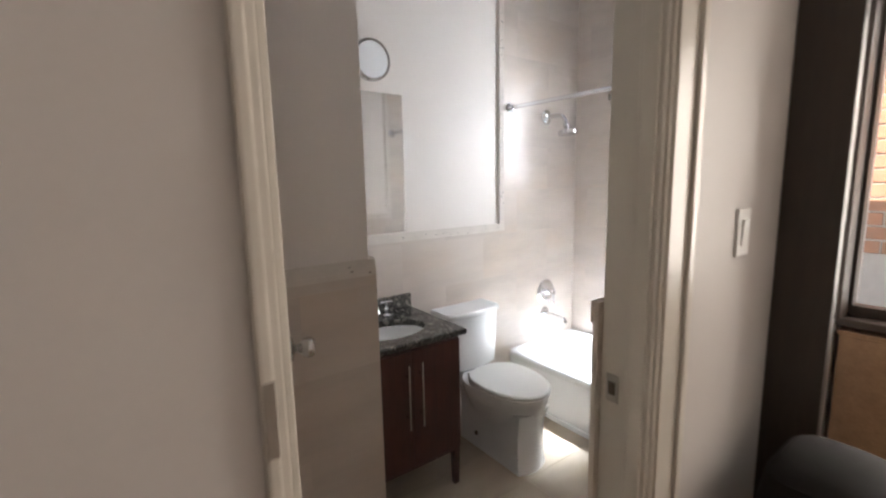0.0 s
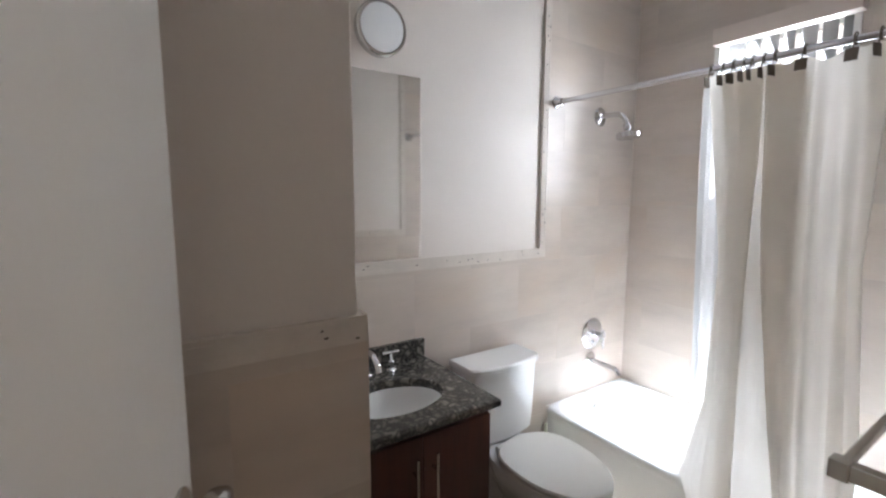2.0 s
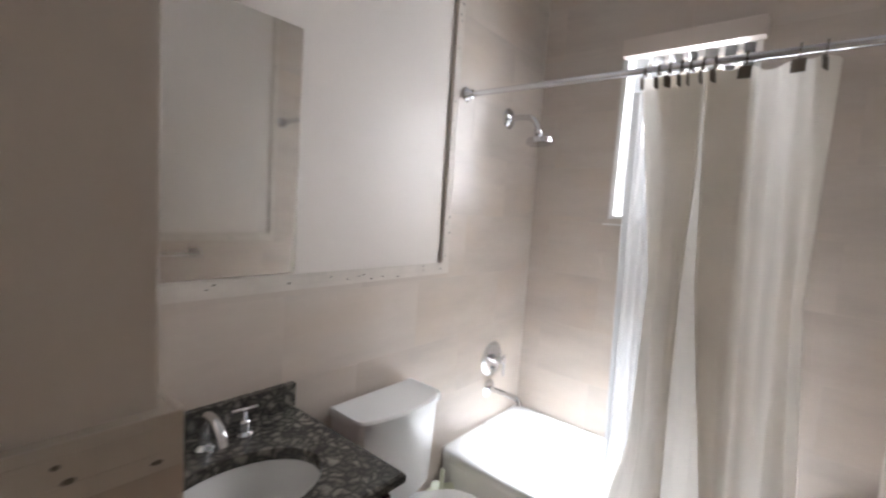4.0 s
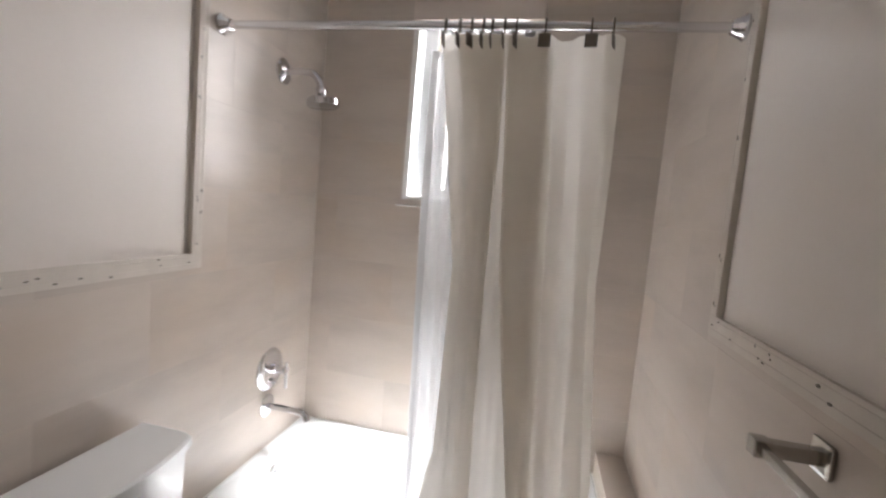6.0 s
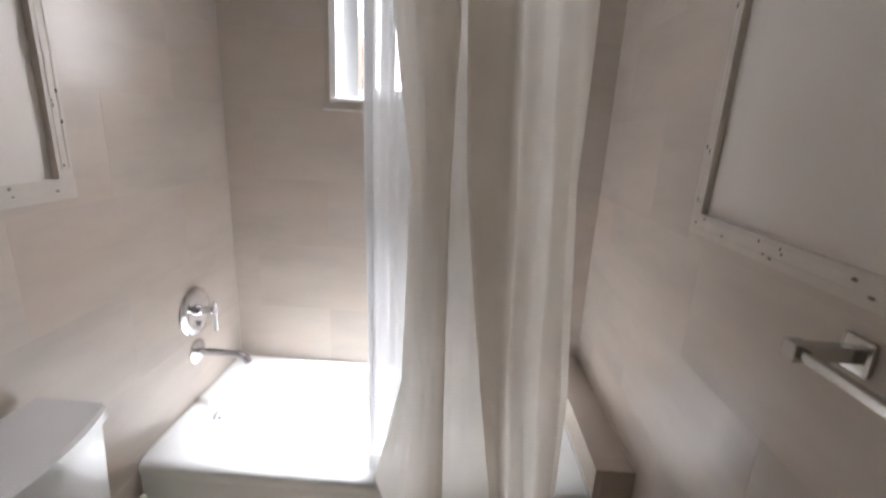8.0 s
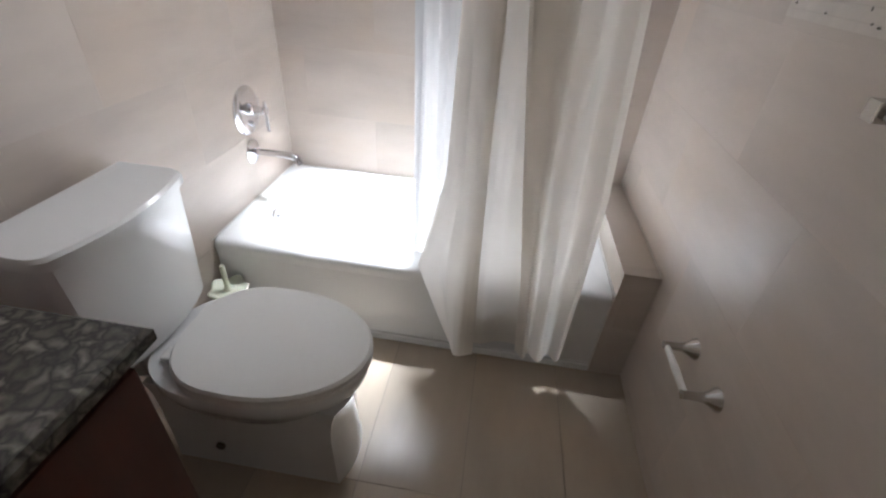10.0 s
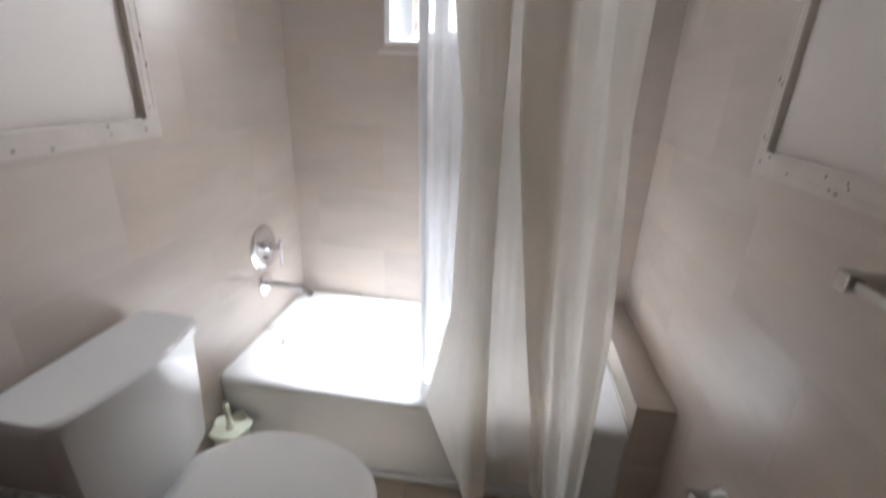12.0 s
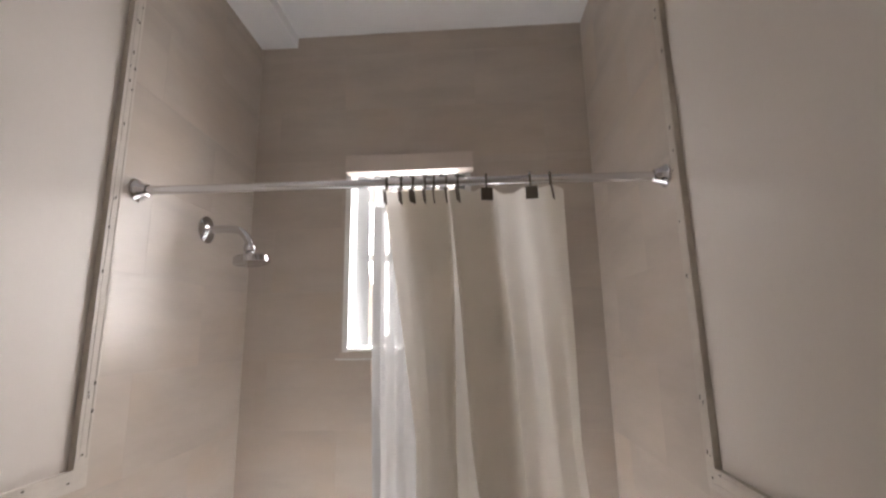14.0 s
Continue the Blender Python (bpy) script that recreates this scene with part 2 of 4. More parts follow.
def rounded_rect(x0, x1, y0, y1, r, z, n=10):
    pts = []
    for cx, cy, a in ((x1 - r, y1 - r, 0), (x0 + r, y1 - r, 90), (x0 + r, y0 + r, 180), (x1 - r, y0 + r, 270)):
        for k in range(n + 1):
            t = radians(a + 90 * k / n)
            pts.append(Vector((cx + r * math.cos(t), cy + r * math.sin(t), z)))
    return pts


def oval(cx, half, front, back, z, n=40, power=2.3):
    """An egg outline, blunt at the back (higher y) and round at the front."""
    pts = []
    for i in range(n):
        a = 2 * math.pi * i / n
        c, s = math.cos(a), math.sin(a)
        mid = front + (back - front) * 0.56
        if s < 0:
            x = half * math.copysign(abs(c) ** (2 / 2.0), c)
            y = mid + (mid - front) * s
        else:
            x = half * math.copysign(abs(c) ** (2 / power), c)
            y = mid + (back - mid) * abs(s) ** (2 / (power + 0.7))
        pts.append(Vector((cx + x, y, z)))
    return pts


def structure(name, bm, material, label, category):
    return tagged(part(name, bm, material), label, category, kind="structure")


# ---- the setting ----
NORTH, SOUTH, EAST = 2.203, 0.705, 2.818      # faces of the tiled walls
CEIL = 2.93
HALL = 0.575                                   # hall face of the door wall
JAMB_L, JAMB_R = 0.200, 0.938                  # faces of the door jambs
STUB_X, STUB_Y = 0.766, 1.450                  # corner of the tiled stub wall
BAND = 1.176                                   # height at which the tiles of the wainscot end
LIP = 1.225                                    # lower edge of the plaster panels
TUB_X, TUB_Y, RIM = 2.145, 0.822, 0.352
WIN = (1.235, 1.772, 1.465, 2.30)              # window opening y0, y1, z0, z1

floor = structure("floor", box(-1.6, 3.1, -1.2, 2.5, -0.15, -0.003), painted("floor_grout", (0.33, 0.29, 0.24), 0.85, 0.1, 0.3, 20), "brown grout bed under the tiled bathroom floor", "floor")
hall_floor = structure("hall_floor", boxes((-1.6, 1.62, -1.1, 0.602, -0.003, 0.0015), (1.62, 2.84, -1.1, 0.656, -0.003, 0.0015)), OAK, "worn oak floor of the hall", "floor")
ceiling = structure("ceiling", box(-1.6, 3.1, -1.2, 2.5, CEIL, CEIL + 0.15), CEILING, "flat white painted ceiling", "ceiling")
structure("ceiling_soffit", box(0.1, EAST, 2.03, 2.235, 2.877, CEIL + 0.004, 0.003), CEILING, "white boxed soffit along the ceiling", "soffit")

wall_north = structure("wall_north", box(-0.1, 3.07, 2.217, 2.45, 0, CEIL), PLASTER, "white plaster wall above the tiled wainscot", "wall")
backing_north = structure("tile_backing_north", boxes((STUB_X, EAST, 2.2038, 2.2172, 0, LIP - 0.003), (2.055, EAST, 2.2038, 2.2172, LIP - 0.0035, 2.876)), GROUT, "grouted bed behind the wall tiles", "wall")

wall_south = structure("wall_south", boxes((JAMB_R + 0.02, 1.62, HALL, 0.691, 0, CEIL), (1.62, EAST, 0.664, 0.691, 0, CEIL), (-1.6, JAMB_L - 0.02, HALL, 0.691, 0, CEIL), (JAMB_L - 0.02, JAMB_R + 0.02, HALL, 0.691, 2.10, CEIL)), PLASTER, "white plaster wall with the bathroom doorway", "wall")
backing_south = structure("tile_backing_south", boxes((0.922, EAST, 0.6908, 0.7042, 0, LIP - 0.003), (2.080, EAST, 0.6908, 0.7042, LIP - 0.0035, CEIL)), GROUT, "grouted bed behind the wall tiles", "wall")
for hx0, hx1, hy0, hz0 in ((1.62, 2.84, 0.655, 0.0), (JAMB_R + 0.045, 1.62, HALL - 0.006, 0.0), (-1.6, JAMB_L - 0.025, HALL - 0.006, 0.0), (JAMB_L - 0.025, JAMB_R + 0.045, HALL - 0.006, 2.14)):
    structure("wall_hall", box(hx0, hx1, hy0, hy0 + (0.010 if hy0 > HALL else 0.007), hz0, CEIL), HALL_PAINT, "beige painted hall wall beside the doorway", "wall")

y0, y1, z0, z1 = WIN
wall_east = structure("wall_east", boxes((EAST + 0.001, 3.07, 0.673, y0, 0, CEIL), (EAST + 0.001, 3.07, y1, 2.235, 0, CEIL), (EAST + 0.001, 3.07, y0, y1, 0, z0), (EAST + 0.001, 3.07, y0, y1, z1, CEIL)), GROUT, "tiled wall with a small window above the tub", "wall")
structure("wall_west", box(-0.05, 0.10, 0.673, 2.235, 0, CEIL), PLASTER, "white plaster wall behind the open door", "wall")
stub_wall = structure("stub_wall", box(0.10, STUB_X - 0.016, STUB_Y + 0.018, 2.235, 0, CEIL, 0.004), PLASTER, "white plaster stub wall beside the vanity", "wall")
structure("tile_backing_stub", box(0.10, STUB_X - 0.002, STUB_Y + 0.002, 2.205, 0, 1.244), GROUT, "grouted bed behind the stub wall tiles", "wall")

# the hall and the room beyond it
structure("wall_hall_end", box(-1.75, -1.6, -1.2, HALL, 0, CEIL), HALL_PAINT, "plain beige hall end wall", "wall")
structure("wall_hall_south", box(-1.75, 3.07, -1.2, -1.05, 0, CEIL), HALL_PAINT, "plain beige wall of the hall", "wall")
HW = (-0.85, 0.640, 0.83, 2.30)
structure("wall_hall_east", boxes((2.84, 3.07, HW[1], 0.664, 0, CEIL), (2.84, 3.07, -1.05, HW[0], 0, CEIL), (2.84, 3.07, HW[0], HW[1], 0, HW[2]), (2.84, 3.07, HW[0], HW[1], HW[3], CEIL)), HALL_PAINT, "beige wall round the far hall window", "wall")

# ---- door frame and door ----
door_frame = thing("door_frame", "cream painted wooden door frame with glossy jambs", "door frame", kind="structure")
part("hinge_jamb", box(JAMB_L - 0.02, JAMB_L, HALL - 0.012, 0.685, 0, 2.12, 0.003), TRIM, door_frame)
part("strike_jamb", box(JAMB_R, JAMB_R + 0.022, HALL - 0.012, 0.690, 0, 2.12, 0.003), TRIM, door_frame)
part("head_jamb", box(JAMB_L, JAMB_R, HALL - 0.012, 0.685, 2.10, 2.12, 0.003), TRIM, door_frame)
part("stop", box(JAMB_R - 0.012, JAMB_R + 0.001, HALL - 0.006, 0.622, 0, 2.10, 0.003), TRIM, door_frame)
part("stop", box(JAMB_L - 0.001, JAMB_L + 0.010, HALL - 0.006, 0.622, 0, 2.10, 0.003), TRIM, door_frame)
part("casing", box(JAMB_R + 0.012, JAMB_R + 0.108, HALL - 0.018, HALL - 0.004, 0, 2.20, 0.004), TRIM, door_frame)
part("back_band", box(JAMB_R + 0.086, JAMB_R + 0.112, HALL - 0.026, HALL - 0.0175, 0, 2.21, 0.004), TRIM, door_frame)
part("stop_bead", box(JAMB_R - 0.020, JAMB_R - 0.0115, HALL + 0.004, 0.610, 0, 2.10, 0.003), TRIM, door_frame)
part("casing", box(JAMB_L - 0.026, JAMB_L - 0.010, HALL - 0.016, HALL - 0.004, 0, 2.16, 0.004), TRIM, door_frame)
part("casing", box(JAMB_L - 0.010, JAMB_R + 0.012, HALL - 0.016, HALL - 0.004, 2.11, 2.16, 0.004), TRIM, door_frame)
part("hinge_plate", box(JAMB_L - 0.0235, JAMB_L - 0.0115, HALL - 0.0180, HALL - 0.0155, 1.222, 1.304, 0.0008, 1), STEEL, door_frame, "dull metal hinge plate")
strike = part("strike_plate", box(JAMB_R - 0.0025, JAMB_R + 0.001, 0.645, 0.675, 0.995, 1.060, 0.001, 1), STEEL, door_frame, "worn steel strike plate")
# No real opening: a solid dark block gives the shade of the latch hole.
part("strike_hole_shade", box(JAMB_R - 0.004, JAMB_R, 0.652, 0.668, 1.013, 1.042), BRONZE, strike)

DOOR_L, DOOR_A = 0.702, 72.3
door = thing("door_1", "white painted flush door, open against the stub wall", "door", kind="structure", at=(JAMB_L + 0.016, 0.672, 0))
door.rotation_euler = (0, 0, radians(DOOR_A))
part("leaf", box(0, DOOR_L, -0.0005, 0.036, 0.012, 2.09, 0.0025), DOOR_PAINT, door)
part("latch_plate", box(DOOR_L - 0.001, DOOR_L + 0.0015, 0.007, 0.029, 0.985, 1.045), STEEL, door)
KNOB_Z = 1.062


def door_knob(side):
    base = (DOOR_L - 0.065, -0.0005 if side < 0 else 0.036, KNOB_Z)
    knob = part("knob", lathe([(0.012, 0.0), (0.012, 0.022), (0.016, 0.028), (0.025, 0.036), (0.0275, 0.047), (0.0265, 0.058), (0.021, 0.064), (0.008, 0.066)], base, (0, side, 0)), BRUSHED, door, "brushed nickel round knob", True)
    part("rose", lathe([(0.034, 0.0), (0.034, 0.004), (0.030, 0.008), (0.014, 0.012), (0.012, 0.012)], base, (0, side, 0)), BRUSHED, knob, "", True)


door_knob(-1)
door_knob(1)
for hz in (0.25, 1.18, 1.85):
    hinge = part("hinge", box(JAMB_L - 0.001, JAMB_L + 0.0022, 0.626, 0.664, hz - 0.045, hz + 0.045, 0.0008, 1), STEEL, door_frame, "dull steel hinge leaf")
    part("hinge_pin", lathe([(0.0055, 0), (0.0055, 0.09)], (JAMB_L + 0.004, 0.668, hz - 0.045), (0, 0, 1), 12), STEEL, hinge)

# ---- window over the tub ----
window_1 = thing("window_1", "white framed bathroom window with bright daylight behind", "window", kind="structure")
part("window_frame", boxes((2.822, 3.06, y0, y0 + 0.014, z0, z1), (2.822, 3.06, y1 - 0.014, y1, z0, z1), (2.822, 3.06, y0 + 0.014, y1 - 0.014, z1 - 0.014, z1)), WHITE_PAINT, window_1)
part("window_sill", box(2.806, 3.06, y0 + 0.002, y1 - 0.002, z0, z0 + 0.016, 0.004), WHITE_PAINT, window_1)
part("window_trim", boxes((2.808, 2.8225, y1 - 0.018, y1 + 0.006, z0 - 0.004, z1), (2.808, 2.8225, y0 - 0.006, y0 + 0.018, z0 - 0.004, z1)), WHITE_PAINT, window_1)
part("sill_lip", box(2.811, 2.819, 1.60, 1.805, 1.430, 1.437, 0.001, 1), WHITE_PAINT, window_1)
sash = part("sash", boxes((2.965, 3.0, y0 + 0.014, y0 + 0.05, z0 + 0.016, z1 - 0.014), (2.965, 3.0, y1 - 0.05, y1 - 0.014, z0 + 0.016, z1 - 0.014), (2.965, 3.0, y0 + 0.05, y1 - 0.05, z0 + 0.016, z0 + 0.06), (2.965, 3.0, y0 + 0.05, y1 - 0.05, z1 - 0.06, z1 - 0.014), (2.968, 2.997, y0 + 0.05, y1 - 0.05, 1.865, 1.895)), WHITE_PAINT, window_1)
for a, b in ((z0 + 0.06, 1.865), (1.895, z1 - 0.06)):
    pane = part("pane", box(2.979, 2.983, y0 + 0.05, y1 - 0.05, a, b), GLASS, window_1)
    pane.visible_shadow = False

valance = tagged(part("blind_valance", box(2.754, EAST + 0.001, 1.216, 1.768, 2.220, 2.297, 0.004), painted("valance_vinyl", (0.64, 0.55, 0.49), 0.4, 0.03, 0.04)), "cream boxed valance of the vertical blind above the window", "blind valance")
blind = thing("vertical_blind", "pale grey vertical blind with vinyl slats in the window", "blind")
part("head_rail", box(2.882, 2.922, y0 + 0.016, y1 - 0.016, 2.255, 2.284, 0.003), WHITE_PAINT, blind)
slat_y = [y1 - 0.052 - 0.0735 * k for k in range(7)]
slat_mesh = None
for k, sy in enumerate(slat_y):
    if slat_mesh is None:
        half = 0.039
        rings = []
        for zz in (-0.765, 0.0):
            arc = [Vector((0.006 * (1 - (u / half) ** 2), u, zz)) for u in np.linspace(-half, half, 7)]
            rings.append(arc + [p + Vector((-0.0012, 0, 0)) for p in reversed(arc)])
        ob = part("slat", loft(rings), BLIND, blind, smooth=True)
        slat_mesh = ob.data
    else:
        ob = new("slat", slat_mesh)
        ob.parent = blind
    ob.location = (2.902, sy, 2.252)
    ob.rotation_euler = (0, 0, radians((57, 62, 55, 76, 58, 63, 56)[k]))

# ---- tub, ledge and fittings ----
tub = thing("bathtub", "white enamelled alcove bathtub with a flat apron", "bathtub")
tx0, tx1, ty0, ty1 = TUB_X, EAST - 0.001, TUB_Y, NORTH - 0.001
shell = []
shell.append(rounded_rect(tx0 + 0.006, tx1, ty0, ty1, 0.006, RIM - 0.060))
shell.append(rounded_rect(tx0, tx1, ty0, ty1, 0.008, RIM - 0.034))
shell.append(rounded_rect(tx0 + 0.002, tx1, ty0, ty1, 0.010, RIM - 0.018))
shell.append(rounded_rect(tx0 + 0.010, tx1 - 0.001, ty0 + 0.001, ty1 - 0.001, 0.012, RIM - 0.006))
shell.append(rounded_rect(tx0 + 0.026, tx1 - 0.004, ty0 + 0.004, ty1 - 0.004, 0.014, RIM))
shell.append(rounded_rect(tx0 + 0.105, tx1 - 0.035, ty0 + 0.095, ty1 - 0.036, 0.175, RIM - 0.001))
shell.append(rounded_rect(tx0 + 0.116, tx1 - 0.044, ty0 + 0.110, ty1 - 0.044, 0.175, RIM - 0.008))
shell.append(rounded_rect(tx0 + 0.124, tx1 - 0.051, ty0 + 0.125, ty1 - 0.052, 0.175, RIM - 0.03))
shell.append(rounded_rect(tx0 + 0.142, tx1 - 0.075, ty0 + 0.200, ty1 - 0.082, 0.17, 0.14))
shell.append(rounded_rect(tx0 + 0.162, tx1 - 0.098, ty0 + 0.250, ty1 - 0.112, 0.15, 0.085))
shell.append(rounded_rect(tx0 + 0.210, tx1 - 0.150, ty0 + 0.300, ty1 - 0.162, 0.11, 0.070))
part("basin", loft(shell, cap0=False), ENAMEL, tub, smooth=True)
part("apron", box(tx0 + 0.006, tx0 + 0.03, ty0 + 0.002, ty1 - 0.002, 0.0, RIM - 0.040, 0.004), ENAMEL, tub)
part("apron_foot", box(tx0 - 0.008, tx0 + 0.0065, ty0 + 0.002, ty1 - 0.002, 0.0, 0.030, 0.005), ENAMEL, tub)
over = part("overflow_plate", lathe([(0.034, 0.0), (0.034, 0.004), (0.028, 0.008), (0.004, 0.009)], (2.488, 2.1425, 0.262), (0, -1, 0.16)), CHROME, tub, "chrome overflow plate", True)
part("overflow_knob", lathe([(0.008, 0.007), (0.008, 0.018), (0.003, 0.020)], (2.488, 2.1425, 0.262), (0, -1, 0.16), 14), CHROME, over, "", True)

ledge = structure("tub_ledge", box(TUB_X - 0.002, EAST, SOUTH - 0.001, TUB_Y - 0.004, 0, 0.444), GROUT, "tiled ledge beside the bathtub", "ledge")

shower = thing("shower_fixture", "chrome shower head on a bent wall arm", "shower head")
SX = 2.497
part("flange", lathe([(0.050, 0.0), (0.050, 0.004), (0.040, 0.011), (0.015, 0.017), (0.014, 0.02)], (SX, NORTH - 0.0005, 1.918), (0, -1, 0)), CHROME, shower, "", True)
arm_path = smooth_line([(SX, NORTH - 0.004, 1.918), (SX, NORTH - 0.075, 1.919), (SX, NORTH - 0.125, 1.912), (SX, NORTH - 0.155, 1.885), (SX, NORTH - 0.166, 1.858)], 5)
part("arm", tube(arm_path, 0.0140), CHROME, shower, "", True)
part("ball_joint", lathe([(0.012, 0), (0.019, 0.006), (0.021, 0.016), (0.019, 0.028), (0.013, 0.036), (0.014, 0.050)], (SX, NORTH - 0.166, 1.862), (0, -0.1, -1)), CHROME, shower, "", True)
part("head", lathe([(0.016, 0.0), (0.030, 0.005), (0.058, 0.008), (0.062, 0.012), (0.062, 0.033), (0.057, 0.036), (0.010, 0.036)], (SX, NORTH - 0.176, 1.822), (0, -0.10, -1), 36), CHROME, shower, "", True)

valve = thing("shower_valve", "round chrome shower valve with a lever handle", "shower valve")
VZ = 0.697
part("escutcheon", lathe([(0.090, 0.0), (0.090, 0.003), (0.084, 0.009), (0.060, 0.013), (0.020, 0.015)], (SX + 0.012, NORTH - 0.0005, VZ), (0, -1, 0), 40), CHROME, valve, "", True)
part("stem", lathe([(0.022, 0.012), (0.022, 0.030), (0.016, 0.034), (0.013, 0.070), (0.016, 0.074), (0.016, 0.082), (0.004, 0.084)], (SX + 0.012, NORTH, VZ + 0.006), (0, -1, 0)), CHROME, valve, "", True)
part("lever", tube([(SX + 0.012, NORTH - 0.078, VZ + 0.040), (SX + 0.012, NORTH - 0.078, VZ - 0.072)], 0.0065), CHROME, valve, "", True)
part("diverter_button", lathe([(0.011, 0.010), (0.011, 0.026), (0.004, 0.028)], (SX + 0.012, NORTH, VZ - 0.048), (0, -1, 0), 16), CHROME, valve, "", True)

tub_spout = thing("tub_spout", "chrome tub spout on a round wall flange", "tub spout")
part("flange", lathe([(0.047, 0.0), (0.047, 0.004), (0.036, 0.010), (0.018, 0.014)], (SX + 0.004, NORTH - 0.0005, 0.539), (0, -1, 0)), CHROME, tub_spout, "", True)
sp = smooth_line([(SX + 0.004, NORTH - 0.004, 0.541), (SX + 0.004, NORTH - 0.09, 0.541), (SX + 0.004, NORTH - 0.15, 0.539), (SX + 0.004, NORTH - 0.178, 0.530), (SX + 0.004, NORTH - 0.192, 0.508)], 5)
part("pipe", tube(sp, 0.0135), CHROME, tub_spout, "", True)

# ---- curtain rod and curtain ----
ROD_X, ROD_Z = 2.150, 1.948
ROD_N, ROD_S = Vector((2.148, NORTH - 0.0005, 1.953)), Vector((2.152, SOUTH + 0.0005, 1.943))
rod = thing("curtain_rod", "straight chrome shower curtain rod between the tiled walls", "curtain rod")
along = (ROD_N - ROD_S).normalized()
part("bar", lathe([(0.0125, 0.0), (0.0125, (ROD_N - ROD_S).length - 0.01)], ROD_S + along * 0.005, along, 20), CHROME, rod, "", True)
for place, way in ((ROD_N, -along), (ROD_S, along)):
    part("end_flange", lathe([(0.032, 0.0), (0.032, 0.005), (0.027, 0.010), (0.022, 0.024), (0.017, 0.034), (0.013, 0.035)], place, way), CHROME, rod, "", True)

# the curtain's run from its free edge to its turned-back side: y at six heights, and depth (minus is towards the room);
# it doubles back on itself in two flat overlaps
LEVELS = (0.12, 0.40, 0.72, 1.27, 1.60, 1.92)
RUN = [
    ((1.352, 1.462, 1.392, 1.386, 1.430, 1.478), -0.004),
    ((1.338, 1.420, 1.374, 1.380, 1.418, 1.468), -0.020),
    ((1.326, 1.370, 1.355, 1.366, 1.396, 1.440), -0.034),
    ((1.310, 1.330, 1.330, 1.350, 1.372, 1.412), -0.048),
    ((1.280, 1.292, 1.300, 1.318, 1.335, 1.360), -0.040),
    ((1.252, 1.265, 1.275, 1.286, 1.285, 1.300), -0.030),
    ((1.262, 1.276, 1.284, 1.300, 1.306, 1.320), -0.016),
    ((1.302, 1.318, 1.316, 1.340, 1.360, 1.410), -0.010),
    ((1.308, 1.324, 1.322, 1.350, 1.374, 1.432), 0.000),
    ((1.282, 1.292, 1.300, 1.326, 1.346, 1.400), 0.010),
    ((1.226, 1.235, 1.250, 1.274, 1.290, 1.330), 0.002),
    ((1.160, 1.180, 1.205, 1.230, 1.248, 1.265), 0.012),
    ((1.098, 1.115, 1.139, 1.165, 1.176, 1.192), 0.006),
    ((1.094, 1.112, 1.138, 1.172, 1.186, 1.204), -0.006),
    ((1.103, 1.126, 1.172, 1.238, 1.258, 1.282), -0.016),
    ((1.106, 1.130, 1.178, 1.247, 1.268, 1.294), -0.028),
    ((1.100, 1.122, 1.165, 1.222, 1.240, 1.262), -0.038),
    ((1.082, 1.106, 1.132, 1.160, 1.172, 1.188), -0.056),
    ((1.062, 1.078, 1.104, 1.130, 1.144, 1.158), -0.022),
    ((1.030, 1.044, 1.066, 1.092, 1.106, 1.122), -0.058),
    ((0.998, 1.008, 1.024, 1.052, 1.066, 1.080), -0.026),
    ((0.970, 0.972, 0.978, 1.016, 1.022, 1.034), -0.054),
    ((0.955, 0.950, 0.948, 0.992, 0.988, 0.986), -0.030),
    ((0.960, 0.956, 0.956, 0.998, 0.996, 0.992), -0.010),
    ((0.985, 0.985, 0.984, 1.026, 1.038, 1.046), 0.000),
]
CLIP_Y = [1.468, 1.427, 1.394, 1.361, 1.336, 1.302, 1.270, 1.192, 1.073, 1.018]
CTOP = 1.921


def mixed(a, b, t):
    t = max(0.0, min(1.0, t))
    t = t * t * (3 - 2 * t)
    return a + (b - a) * t


def curtain_grid():
    rows = []
    for iz in range(91):
        s = iz / 90
        level = CTOP - (CTOP - 0.12) * s
        cols = smooth_line([(float(np.interp(level, LEVELS, ys)), d, 0.0) for ys, d in RUN], 6)
        n = len(cols)
        row = []
        for i, (y, d, _) in enumerate(cols):
            u = i / (n - 1)
            near = min(abs(y - c) for c in CLIP_Y)
            sag = min(0.020, near * near * 9.0) * max(0.0, 1 - s * 9)
            hem = 0.05 * max(0.0, 0.10 - u) * 10 + 0.045 * mixed(0, 1, (u - 0.25) / 0.3) + 0.006 * math.sin(u * 31)
            z = level - sag + (hem - 0.050) * s ** 6
            ripple = 0.0035 * noise.noise(Vector((u * 22, 2.2 * s, 3.1))) + 0.002 * noise.noise(Vector((u * 60, 5 * s, 7.7)))
            depth = d * mixed(0.30, 1.0, s / 0.25) + 2 * ripple * mixed(0.2, 1, s * 3)
            x = ROD_X - 0.002 - 0.050 * s + depth
            if z < 0.44:
                x = min(x, 2.130 - 0.3 * (0.05 - depth) + 0.02 * max(0, (z - 0.36) / 0.08))
            row.append(Vector((x, y + ripple, z)))
        rows.append(row)
    return rows


def sheet(rows):
    bm = bmesh.new()
    vs = [[bm.verts.new(p) for p in r] for r in rows]
    for a, b in zip(vs, vs[1:]):
        for i in range(len(a) - 1):
            bm.faces.new((a[i], a[i + 1], b[i + 1], b[i]))
    return bm


